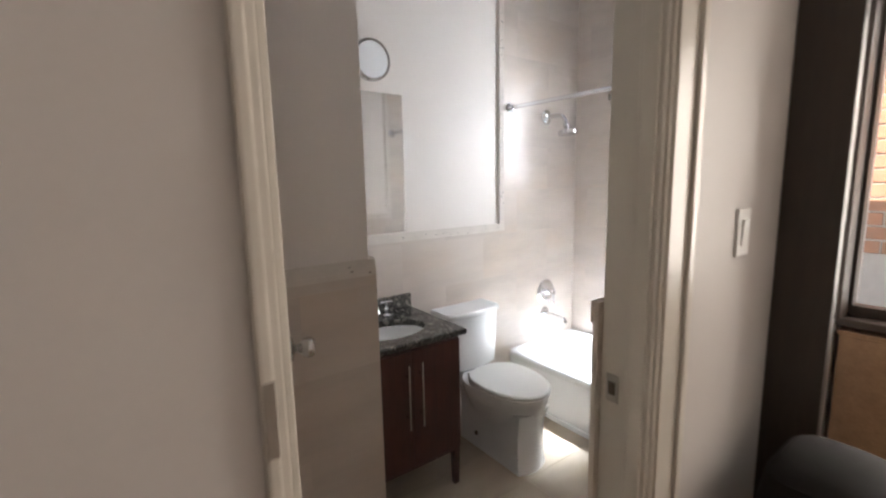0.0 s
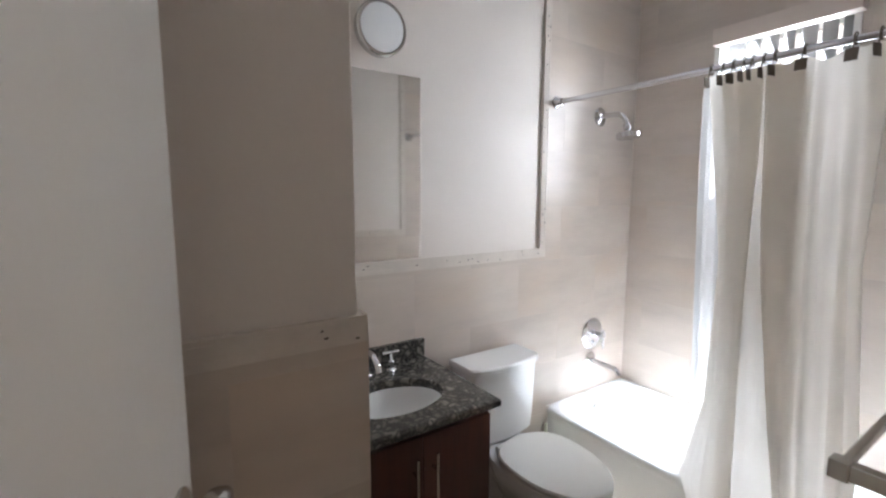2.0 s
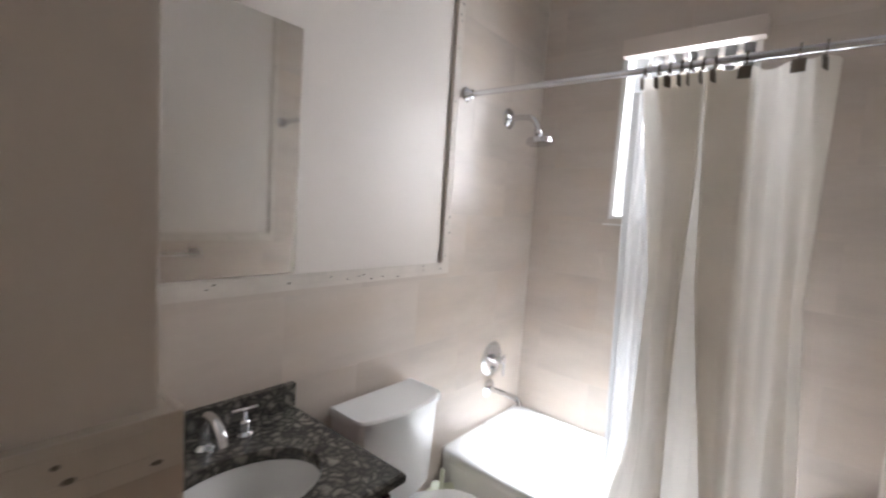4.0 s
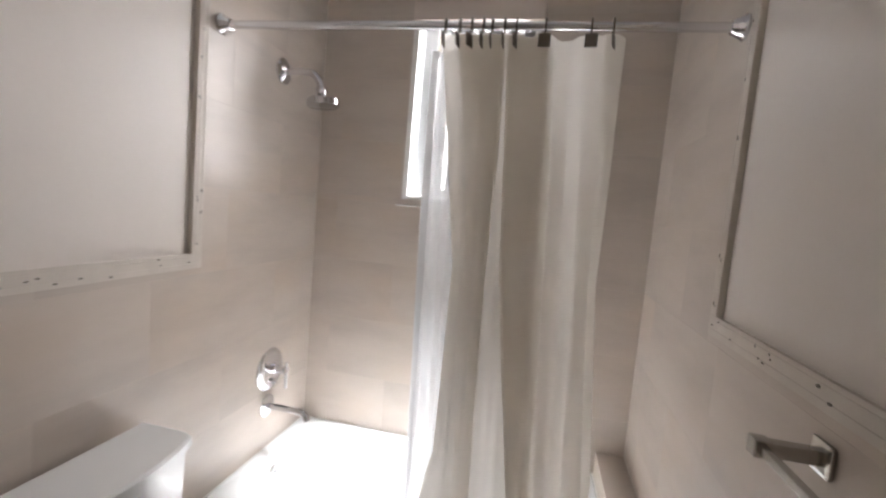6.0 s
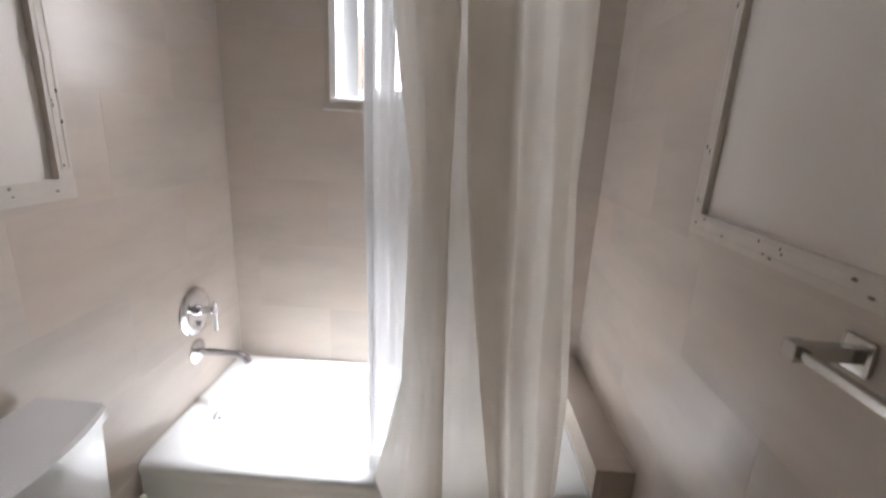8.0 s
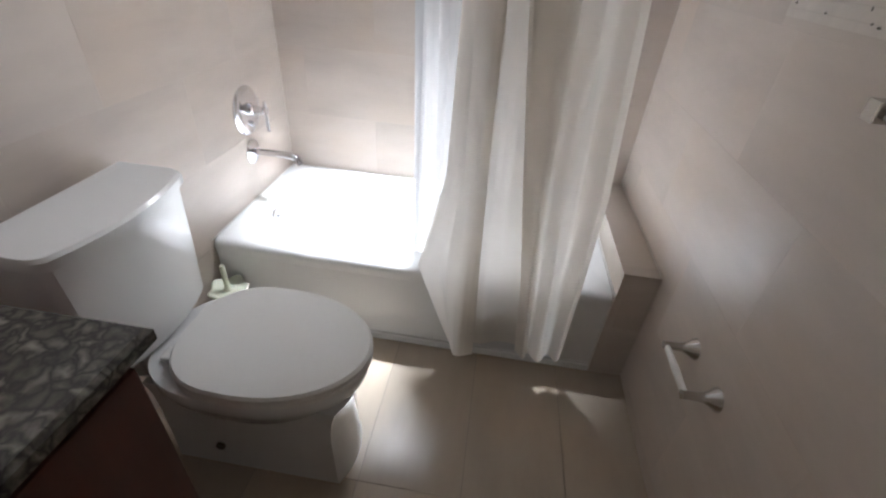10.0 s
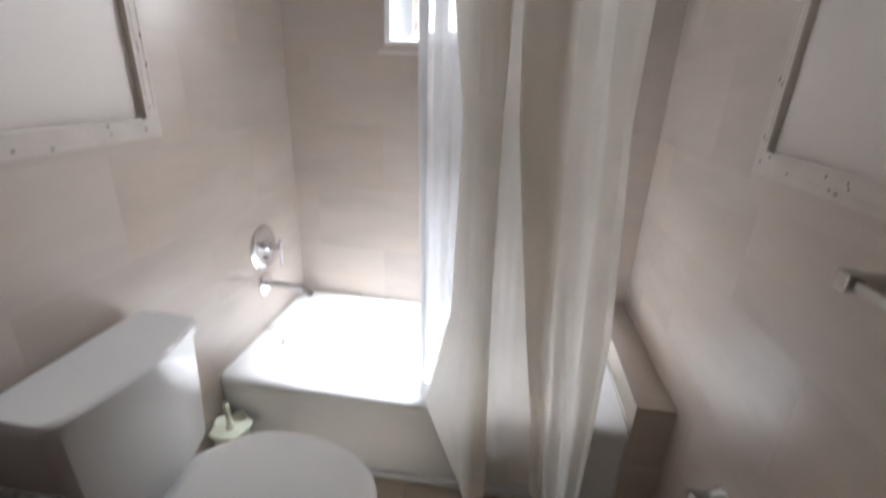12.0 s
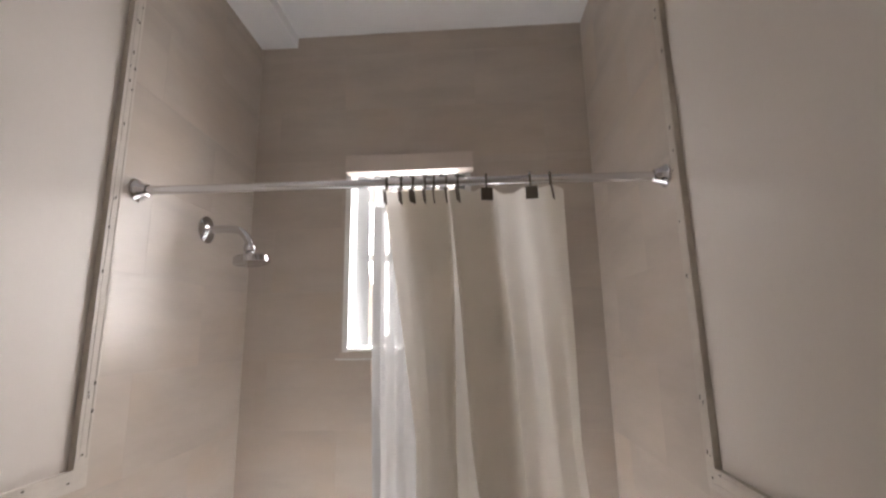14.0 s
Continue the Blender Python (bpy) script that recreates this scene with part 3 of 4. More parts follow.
curtain = thing("shower_curtain", "white cloth shower curtain drawn together in soft folds", "curtain")
part("cloth", sheet(curtain_grid()), CURTAIN, curtain, smooth=True)
for k, cy in enumerate(CLIP_Y):
    turn = (88, 84, 70, 86, 92, 88, 76, 4, -6, 72)[k]
    ring = part("hook", tube([(ROD_X + 0.0175 * math.cos(a), 0.0, ROD_Z + 0.0175 * math.sin(a)) for a in np.linspace(radians(-130), radians(200), 18)] + [(ROD_X - 0.026, 0, ROD_Z - 0.036)], 0.0022, 8), BRONZE, curtain, "dark bronze ring hook", True)
    ring.location = (0, cy, 0)
    plate = part("hook_plate", box(-0.0018, 0.0018, -0.016, 0.016, -0.018, 0.018, 0.0012), BRONZE, ring, "dark square plate")
    plate.location = (ROD_X - 0.032, 0, ROD_Z - 0.050)
    plate.rotation_euler = (0, radians(6), radians(turn))

rows = []
for iz in range(41):
    s = iz / 40
    z = 1.895 - (1.895 - 0.20) * s
    rows.append([Vector((2.198 + 0.075 * s + 0.010 * math.sin(u * 40 + 2 * s) + 0.006 * math.sin(u * 17), 1.513 - (0.335 + 0.03 * s) * u + 0.004 * math.sin(6 * s), z)) for u in np.linspace(0, 1, 48)])
liner = thing("curtain_liner", "white translucent curtain liner hanging inside the tub", "curtain liner")
part("film", sheet(rows), LINER, liner, smooth=True)
part("side_hem", sheet([[r[0] + Vector((-0.0025, 0.004 - 0.024 * k / 4, 0)) for k in range(5)] for r in rows]), LINER, liner, "folded double edge", True)
part("bottom_hem", sheet([[p + Vector((-0.0025, 0, 0.030 - 0.015 * k)) for p in rows[-1]] for k in range(3)]), LINER, liner, "", True)

# ---- toilet ----
TX = 1.685
toilet = thing("toilet", "white ceramic toilet with its lid closed", "toilet")


def footprint(z, half, front, bulge, back):
    pts = [Vector((TX - half, back, z)), Vector((TX - half, (back + front) / 2, z)), Vector((TX - half, front, z))]
    for k in range(1, 8):
        t = -1 + 2 * k / 8
        pts.append(Vector((TX + half * t, front - bulge * (1 - t * t), z)))
    pts += [Vector((TX + half, front, z)), Vector((TX + half, (back + front) / 2, z)), Vector((TX + half, back, z))]
    return pts


part("pedestal", loft([footprint(0.0, 0.100, 1.570, 0.026, 2.04), footprint(0.03, 0.097, 1.574, 0.026, 2.04), footprint(0.20, 0.095, 1.580, 0.026, 2.04), footprint(0.27, 0.098, 1.572, 0.028, 2.04), footprint(0.33, 0.110, 1.555, 0.03, 2.04)]), CERAMIC, toilet, smooth=True)
part("bowl", loft([oval(TX, 0.092, 1.585, 2.03, 0.20), oval(TX, 0.120, 1.560, 2.03, 0.26), oval(TX, 0.155, 1.525, 2.03, 0.32), oval(TX, 0.172, 1.508, 2.03, 0.36), oval(TX, 0.177, 1.502, 2.03, 0.395), oval(TX, 0.174, 1.505, 2.03, 0.402)]), CERAMIC, toilet, smooth=True)
part("seat", loft([oval(TX, 0.176, 1.502, 1.955, 0.402), oval(TX, 0.181, 1.496, 1.960, 0.406), oval(TX, 0.181, 1.496, 1.960, 0.414), oval(TX, 0.178, 1.500, 1.957, 0.418)]), PLASTIC, toilet, smooth=True)
part("lid", loft([oval(TX, 0.178, 1.500, 1.957, 0.4185), oval(TX, 0.182, 1.495, 1.962, 0.423), oval(TX, 0.182, 1.495, 1.962, 0.434), oval(TX, 0.176, 1.502, 1.956, 0.441), oval(TX, 0.150, 1.54, 1.93, 0.444)]), PLASTIC, toilet, "smooth white plastic lid", True)
for side in (-1, 1):
    part("hinge_cap", box(TX + side * 0.075 - 0.02, TX + side * 0.075 + 0.02, 1.955, 1.980, 0.4022, 0.416, 0.005), PLASTIC, toilet)
    part("bolt_cap", lathe([(0.013, 0), (0.012, 0.008), (0.004, 0.012)], (TX + side * 0.0965, 1.90, 0.085), (side, 0, 0), 14), BRONZE if side < 0 else PLASTIC, toilet)


def tank_ring(z, half, front, bulge, back=2.178, r=0.018):
    pts = [Vector((TX - 0.004 + half, back, z)), Vector((TX - 0.004 - half, back, z)), Vector((TX - 0.004 - half, front + r, z)), Vector((TX - 0.004 - half + 0.006, front + 0.006, z))]
    for k in range(13):
        t = -0.93 + 1.86 * k / 12
        pts.append(Vector((TX - 0.004 + half * t, front - bulge * (1 - t * t), z)))
    pts += [Vector((TX - 0.004 + half - 0.006, front + 0.006, z)), Vector((TX - 0.004 + half, front + r, z))]
    return pts


part("tank", loft([tank_ring(0.404, 0.165, 2.040, 0.030), tank_ring(0.416, 0.174, 2.031, 0.034), tank_ring(0.55, 0.182, 2.027, 0.036), tank_ring(0.732, 0.190, 2.024, 0.036)]), CERAMIC, toilet, smooth=True)
part("tank_lid", loft([tank_ring(0.7322, 0.194, 2.020, 0.038), tank_ring(0.736, 0.199, 2.014, 0.038), tank_ring(0.756, 0.199, 2.014, 0.038), tank_ring(0.763, 0.195, 2.020, 0.037)]), CERAMIC, toilet, smooth=True)
part("tank_mark", box(TX - 0.03, TX + 0.018, 1.9965, 1.9995, 0.600, 0.606), painted("grey_print", (0.45, 0.46, 0.47), 0.4), toilet, "small grey printed mark")
part("neck", box(TX - 0.10, TX + 0.10, 2.02, 2.17, 0.33, 0.402, 0.02), CERAMIC, toilet)

supply = thing("supply_valve", "chrome water supply valve with a hose beside the toilet", "valve")
part("valve_body", lathe([(0.022, 0), (0.022, 0.004), (0.008, 0.006), (0.008, 0.05), (0.013, 0.052), (0.013, 0.08), (0.004, 0.084)], (1.525, NORTH - 0.0005, 0.30), (0, -1, 0), 18), CHROME, supply, "", True)
part("valve_handle", lathe([(0.006, 0), (0.020, 0.003), (0.022, 0.010), (0.016, 0.016)], (1.515, NORTH - 0.066, 0.30), (-1, -0.3, 0), 18), PLASTIC, supply, "white oval handle", True)
part("hose", tube(smooth_line([(1.525, NORTH - 0.066, 0.31), (1.53, NORTH - 0.07, 0.345), (1.555, NORTH - 0.075, 0.37), (1.56, NORTH - 0.08, 0.405)], 5), 0.006), STEEL, supply, "", True)

brush = thing("toilet_brush", "pale green plastic toilet brush standing in its cup", "toilet brush")
BX, BY = 2.065, 2.125
cup = []
for r, z in ((0.045, 0.0), (0.048, 0.01), (0.052, 0.10), (0.058, 0.19)):
    cup.append([Vector((BX + r * math.cos(a), BY + r * math.sin(a), z)) for a in np.linspace(0, 2 * math.pi, 40, endpoint=False)])
cup.append([Vector((BX + (0.066 + 0.006 * math.cos(5 * a)) * math.cos(a), BY + (0.064 + 0.006 * math.cos(5 * a)) * math.sin(a), 0.215 + 0.004 * math.cos(5 * a))) for a in np.linspace(0, 2 * math.pi, 40, endpoint=False)])
cup.append([Vector((BX + (0.061 + 0.006 * math.cos(5 * a)) * math.cos(a), BY + (0.059 + 0.006 * math.cos(5 * a)) * math.sin(a), 0.217 + 0.004 * math.cos(5 * a))) for a in np.linspace(0, 2 * math.pi, 40, endpoint=False)])
cup.append([Vector((BX + 0.040 * math.cos(a), BY + 0.040 * math.sin(a), 0.205)) for a in np.linspace(0, 2 * math.pi, 40, endpoint=False)])
part("cup", loft(cup), GREEN_PLASTIC, brush, "", True)
part("handle", lathe([(0.020, 0.200), (0.012, 0.212), (0.0085, 0.225), (0.0095, 0.290), (0.0085, 0.305), (0.003, 0.309)], (BX, BY, 0), (0.02, 0.03, 1), 16), GREEN_PLASTIC, brush, "", True)

# ---- vanity, mirror and light ----
CZ = 0.810
vanity = thing("vanity_cabinet", "dark cherry vanity cabinet with two doors on tapered legs", "vanity")
VX0, VX1, VY0, VY1 = 0.795, 1.325, 1.720, 2.19
part("side_panel", box(VX0, VX0 + 0.018, VY0, VY1, 0.185, CZ - 0.032, 0.002), CHERRY, vanity)
part("side_panel", box(VX1 - 0.018, VX1, VY0, VY1, 0.185, CZ - 0.032, 0.002), CHERRY, vanity)
for za, zb in ((0.185, 0.235), (CZ - 0.075, CZ - 0.032)):
    part("front_rail", box(VX0 + 0.018, VX1 - 0.018, VY0, VY0 + 0.018, za, zb), CHERRY, vanity)
part("bottom_panel", box(VX0 + 0.018, VX1 - 0.018, VY0 + 0.018, VY1, 0.19, 0.208), CHERRY, vanity)
for lx in (VX0, VX1 - 0.035):
    for ly in (VY0 - 0.001, VY1 - 0.036):
        ring = lambda z, k: [Vector((lx + 0.0175 + a * 0.0175 * k, ly + 0.0175 + b * 0.0175 * k, z)) for a, b in ((-1, -1), (1, -1), (1, 1), (-1, 1))]
        part("leg", loft([ring(0.0, 0.72), ring(0.10, 0.88), ring(0.187, 1.0)]), CHERRY, vanity)
for k, (a, b) in enumerate(((VX0 + 0.008, 1.0505), (1.0535, VX1 - 0.008))):
    leaf = part("door", box(a, b, VY0 - 0.019, VY0 - 0.001, 0.215, CZ - 0.045, 0.002), CHERRY, vanity)
    hx = 1.018 if k == 0 else 1.087
    bar = part("handle", tube([(hx, VY0 - 0.048, 0.415), (hx, VY0 - 0.048, 0.715)], 0.0052, 12), BRUSHED, leaf, "slim brushed steel bar handle", True)
    for z in (0.47, 0.66):
        part("handle_post", tube([(hx, VY0 - 0.048, z), (hx, VY0 - 0.018, z)], 0.0042, 10), BRUSHED, leaf)


def counter_top():
    """Slab with an oval cut-out and rounded front edge."""
    bm = bmesh.new()
    x0, x1, y0_, y1_ = STUB_X + 0.002, 1.354, 1.690, NORTH - 0.001
    cx, cy, a, b, n = 1.055, 1.905, 0.185, 0.128, 64
    inner, outer = [], []
    for i in range(n):
        t = 2 * math.pi * i / n
        c, s = math.cos(t), math.sin(t)
        inner.append((cx + a * c, cy + b * s))
        k = min((x1 - cx) / c if c > 1e-6 else 9, (x0 - cx) / c if c < -1e-6 else 9, (y1_ - cy) / s if s > 1e-6 else 9, (y0_ - cy) / s if s < -1e-6 else 9)
        outer.append([cx + k * c, cy + k * s])
    for px, py in ((x0, y0_), (x1, y0_), (x1, y1_), (x0, y1_)):
        j = min(range(n), key=lambda i: (outer[i][0] - px) ** 2 + (outer[i][1] - py) ** 2)
        outer[j] = [px, py]

    def shrink(p, d):
        return (max(x0 + d, min(x1 - d, p[0])), max(y0_ + d, min(y1_, p[1])))

    rings = [[Vector((*p, CZ - 0.030)) for p in inner], [Vector((*shrink(p, 0.004), CZ - 0.030)) for p in outer], [Vector((*p, CZ - 0.025)) for p in outer],
             [Vector((*p, CZ - 0.007)) for p in outer], [Vector((*shrink(p, 0.006), CZ)) for p in outer], [Vector((cx + (p[0] - cx) * 1.015, cy + (p[1] - cy) * 1.015, CZ)) for p in inner], [Vector((*p, CZ - 0.004)) for p in inner]]
    return loft(rings + [rings[0]], False, False, bm=bm), (cx, cy, a, b, n)


bm, (cx, cy, ca, cb, cn) = counter_top()
counter = thing("vanity_counter", "polished grey speckled granite counter on the vanity", "counter")
part("slab", bm, GRANITE, counter, smooth=True)
part("backsplash", box(STUB_X + 0.002, 1.354, NORTH - 0.022, NORTH - 0.0005, CZ + 0.0005, 0.884, 0.002), GRANITE, counter)
bowl = []
for k, z in ((1.03, CZ - 0.031), (1.0, CZ - 0.032), (0.96, CZ - 0.06), (0.86, CZ - 0.10), (0.62, CZ - 0.135), (0.2, CZ - 0.146)):
    bowl.append([Vector((cx + ca * k * math.cos(2 * math.pi * i / 48), cy + cb * k * math.sin(2 * math.pi * i / 48), z)) for i in range(48)])
sink = thing("sink", "white ceramic oval sink set under the counter", "sink")
part("bowl", loft(bowl, cap0=False), CERAMIC, sink, smooth=True)
part("drain", lathe([(0.022, 0), (0.022, 0.003), (0.012, 0.004), (0.003, 0.002)], (cx, cy, CZ - 0.1455), (0, 0, 1), 20), CHROME, sink, "chrome drain", True)

faucet = thing("faucet", "chrome widespread faucet with two cross-bar handles", "faucet")
FY = 2.118
for hx in (cx - 0.105, cx + 0.105):
    hb = part("handle_base", lathe([(0.024, 0), (0.024, 0.004), (0.014, 0.010), (0.012, 0.030), (0.014, 0.036), (0.009, 0.042), (0.0085, 0.066)], (hx, FY, CZ), (0, 0, 1), 20), CHROME, faucet, "", True)
    part("handle_bar", tube([(hx - 0.034, FY + 0.004, CZ + 0.070), (hx + 0.034, FY - 0.004, CZ + 0.070)], 0.0058, 12), CHROME, hb, "", True)
spout = part("spout", tube(smooth_line([(cx, FY, CZ + 0.0), (cx, FY, CZ + 0.06), (cx, FY - 0.02, CZ + 0.092), (cx, FY - 0.06, CZ + 0.094), (cx, FY - 0.095, CZ + 0.075), (cx, FY - 0.112, CZ + 0.048)], 5), 0.0125), CHROME, faucet, "", True)
part("spout_base", lathe([(0.026, 0), (0.026, 0.004), (0.016, 0.012), (0.013, 0.014)], (cx, FY, CZ), (0, 0, 1), 20), CHROME, spout, "", True)

mirror = thing("wall_mirror", "frameless rectangular mirror above the vanity", "mirror")
part("cabinet_back", box(0.786, 1.352, 2.2145, 2.218, 1.231, 1.956), WHITE_PAINT, mirror)
part("mirror_glass", box(0.784, 1.354, 2.2095, 2.2143, 1.229, 1.958, 0.0012, 1), MIRROR, mirror, "clear silvered glass")

lamp = thing("wall_light", "round white wall light with a grey metal rim, switched off", "wall light")
LX, LZ = 1.172, 2.105
part("rim", lathe([(0.088, 0.0), (0.099, 0.002), (0.102, 0.020), (0.102, 0.036), (0.098, 0.041), (0.090, 0.041), (0.0885, 0.034)], (LX, 2.2165, LZ), (0, -1, 0), 48), BRUSHED, lamp, "grey metal rim", True)
part("diffuser", lathe([(0.088, 0.03), (0.088, 0.038), (0.070, 0.041), (0.035, 0.043), (0.005, 0.0435)], (LX, 2.2165, LZ), (0, -1, 0), 48), OPAL, lamp, "white opal glass", True)

# ---- towel bar and paper holder ----
towel_bar = thing("towel_bar", "brushed metal towel bar on the tiled wall", "towel bar")
for bx in (1.178, 1.622):
    br = part("bracket", box(bx - 0.026, bx + 0.026, SOUTH - 0.0005, SOUTH + 0.010, 1.088, 1.140, 0.007), BRUSHED, towel_bar)
    part("arm", box(bx - 0.011, bx + 0.011, SOUTH + 0.009, SOUTH + 0.082, 1.103, 1.126, 0.003), BRUSHED, br)
    part("end_cap", box(bx - 0.013, bx + 0.013, SOUTH + 0.076, SOUTH + 0.100, 1.101, 1.128, 0.002), BRUSHED, br)
part("bar", box(1.183, 1.618, SOUTH + 0.081, SOUTH + 0.094, 1.108, 1.121, 0.002), BRUSHED, towel_bar)

paper = thing("toilet_paper_holder", "empty brushed metal toilet paper holder on the wall", "paper holder")
for bx in (1.690, 1.842):
    post = part("post", lathe([(0.028, 0.0), (0.027, 0.004), (0.016, 0.020), (0.011, 0.034), (0.0095, 0.074), (0.011, 0.078), (0.004, 0.080)], (bx, SOUTH - 0.0005, 0.460), (0, 1, 0), 20), BRUSHED, paper, "", True)
part("roller", tube([(1.693, SOUTH + 0.070, 0.460), (1.765, SOUTH + 0.070, 0.460), (1.839, SOUTH + 0.070, 0.460)], [0.0075, 0.009, 0.0075], 14), PLASTIC, paper, "white plastic roller", True)

# ---- hall things ----
switch = thing("light_switch", "white wall switch plate beside the bathroom door", "light switch")
part("plate", box(1.296, 1.370, HALL - 0.012, HALL - 0.0058, 1.296, 1.416, 0.003), PLASTIC, switch)
rocker = part("rocker", box(-0.0165, 0.0165, -0.004, 0.003, -0.033, 0.033, 0.0015), PLASTIC, switch)
rocker.location, rocker.rotation_euler = (1.333, HALL - 0.0125, 1.356), (radians(4), 0, 0)

dark_frame = thing("door_frame_dark", "dark brown wooden door post at the end of the hall wall", "door frame", kind="structure")
part("post", box(1.585, 1.622, 0.432, 0.5685, 0.002, 2.12, 0.003), DARK_WOOD, dark_frame)
part("post", box(1.6205, 1.66, 0.440, 0.656, 0.002, 2.12, 0.003), DARK_WOOD, dark_frame)

chair = thing("armchair", "dark leather armchair with a rounded back in the hall", "armchair")
back = []
for z, g in ((0.30, 0.0), (0.55, 0.012), (0.72, 0.010), (0.79, -0.010), (0.815, -0.05)):
    back.append(rounded_rect(1.24 - g, 1.56 + g, 0.21 - g, 0.47 + 0.4 * g, 0.07, z))
part("backrest", loft(back), LEATHER, chair, smooth=True)
part("seat", box(1.32, 1.85, -0.12, 0.24, 0.26, 0.44, 0.04, 3), LEATHER, chair, smooth=True)
part("armrest", box(1.60, 1.86, 0.22, 0.36, 0.28, 0.60, 0.04, 3), LEATHER, chair, smooth=True)
for lx, ly in ((1.36, -0.07), (1.78, -0.07), (1.36, 0.40), (1.78, 0.30)):
    part("leg", lathe([(0.018, 0), (0.024, 0.27)], (lx, ly, 0.002), (0, 0, 1), 14), DARK_WOOD, chair)

window_2 = thing("window_2", "dark framed hall window facing a brick wall", "window", kind="structure")
a0, a1, b0, b1 = HW
part("window_frame", boxes((2.83, 2.90, a0, a0 + 0.05, b0, b1), (2.83, 2.90, a1 - 0.025, a1, b0, b1), (2.83, 2.90, a0 + 0.05, a1 - 0.025, b0, b0 + 0.05), (2.83, 2.90, a0 + 0.05, a1 - 0.025, b1 - 0.05, b1), (2.835, 2.895, 0.455, 0.485, b0 + 0.05, b1 - 0.05)), DARK_WOOD, window_2)
part("window_sill", box(2.74, 2.84, a0 - 0.05, a1 + 0.012, b0 - 0.035, b0, 0.005), DARK_WOOD, window_2)
pane = part("pane", box(2.860, 2.864, a0 + 0.05, 0.455, b0 + 0.05, b1 - 0.05), GLASS, window_2)
pane.visible_shadow = False
pane = part("pane", box(2.860, 2.864, 0.485, a1 - 0.025, b0 + 0.05, b1 - 0.05), GLASS, window_2)
pane.visible_shadow = False
part("side_board", box(2.70, 2.829, 0.630, 0.654, b0, b1, 0.003), DARK_WOOD, window_2)
cover = thing("radiator_cover", "brown wooden radiator cover under the hall window", "radiator cover")
part("front", box(2.735, 2.755, -0.8, 0.63, 0.06, 0.75, 0.003), OAK, cover)
part("side", box(2.755, 2.838, 0.61, 0.63, 0.0, 0.75), OAK, cover)
part("side", box(2.755, 2.838, -0.8, -0.78, 0.0, 0.75), OAK, cover)
part("top", box(2.73, 2.838, -0.81, 0.64, 0.751, 0.775, 0.004), OAK, cover)
structure("baseboard", box(2.715, 2.734, -1.05, 0.65, 0.002, 0.055, 0.004), TRIM, "cream painted baseboard", "baseboard")

# ---- bonding strips round the plaster panels ----
def strip(name, x0, x1, z0, z1, wall, spots, seed):
    """A pale strip on a tiled wall, with two thin ridges and dark spots of old adhesive."""
    rng = random.Random(seed)
    y, out = (NORTH, -1) if wall == "north" else (SOUTH, 1) if wall == "south" else (STUB_Y, -1)
    ys = sorted((y + 0.0015 * -out, y + 0.0018 * out))
    ob = tagged(part(name, box(x0, x1, ys[0], ys[1], z0, z1, 0.0006, 1), STRIP), "pale bonding strip along the edge of the tiles", "trim strip", kind="structure")
    tall_ = (z1 - z0) > (x1 - x0)
    r = sorted((y + 0.0015 * out, y + 0.0028 * out))
    for k in (0.30, 0.78):
        if tall_:
            d = (x0 + (x1 - x0) * k - 0.002, x0 + (x1 - x0) * k + 0.002, r[0], r[1], z0 + 0.02, z1 - 0.02)
        else:
            d = (x0 + 0.02, x1 - 0.02, r[0], r[1], z0 + (z1 - z0) * k - 0.002, z0 + (z1 - z0) * k + 0.002)
        part("ridge", box(*d, 0.0008, 1), STRIP, ob)
    d = sorted((y + 0.0017 * out, y + 0.0030 * out))
    for _ in range(spots):
        px, pz = rng.uniform(x0 + 0.008, x1 - 0.008), rng.uniform(z0 + 0.008, z1 - 0.008)
        a, b = rng.uniform(0.0025, 0.007), rng.uniform(0.002, 0.0035)
        if tall_:
            a, b = b, a
        n = 8
        ring = [(px + a * rng.uniform(0.7, 1.1) * math.cos(2 * math.pi * i / n), pz + b * rng.uniform(0.7, 1.1) * math.sin(2 * math.pi * i / n)) for i in range(n)]
        part("adhesive_spot", loft([[Vector((u, d[0], w)) for u, w in ring], [Vector((u, d[1], w)) for u, w in ring]]), SPOT, ob)


strip("strip_north_low", STUB_X + 0.001, 2.098, BAND, LIP, "north", 15, 3)
strip("strip_north_tall", 2.055, 2.096, LIP, 2.876, "north", 20, 4)
strip("strip_south_low", 0.914, 2.118, BAND, LIP, "south", 16, 5)
strip("strip_south_tall", 2.081, 2.118, LIP, CEIL, "south", 18, 6)
strip("strip_stub", 0.102, STUB_X - 0.001, 1.190, 1.246, "stub", 9, 7)

# ---- tiles ----
tile_meshes = {}


def tile(parent, lo, hi, material):
    size = tuple(round(b - a, 4) for a, b in zip(lo, hi))
    if min(size) < 0.004:
        return
    key = (size, material.name)
    if key not in tile_meshes:
        bm_ = box(-size[0] / 2, size[0] / 2, -size[1] / 2, size[1] / 2, -size[2] / 2, size[2] / 2, 0.0002, 1)
        bmesh.ops.recalc_face_normals(bm_, faces=bm_.faces[:])
        me = bpy.data.meshes.new("tile")
        bm_.to_mesh(me)
        bm_.free()
        me.materials.append(material)
        tile_meshes[key] = me
    ob = new("tile", tile_meshes[key])
    ob.location = [(a + b) / 2 for a, b in zip(lo, hi)]
    ob.parent = parent


def cuts(a, b, first, pitch):
    k = math.floor((a - first) / pitch) + 1
    out = [a]
    while first + k * pitch < b - 1e-6:
        if first + k * pitch > a + 1e-6:
            out.append(first + k * pitch)
        k += 1
    return out + [b]


ROW, LONG, GAP = 0.278, 0.598, 0.0001


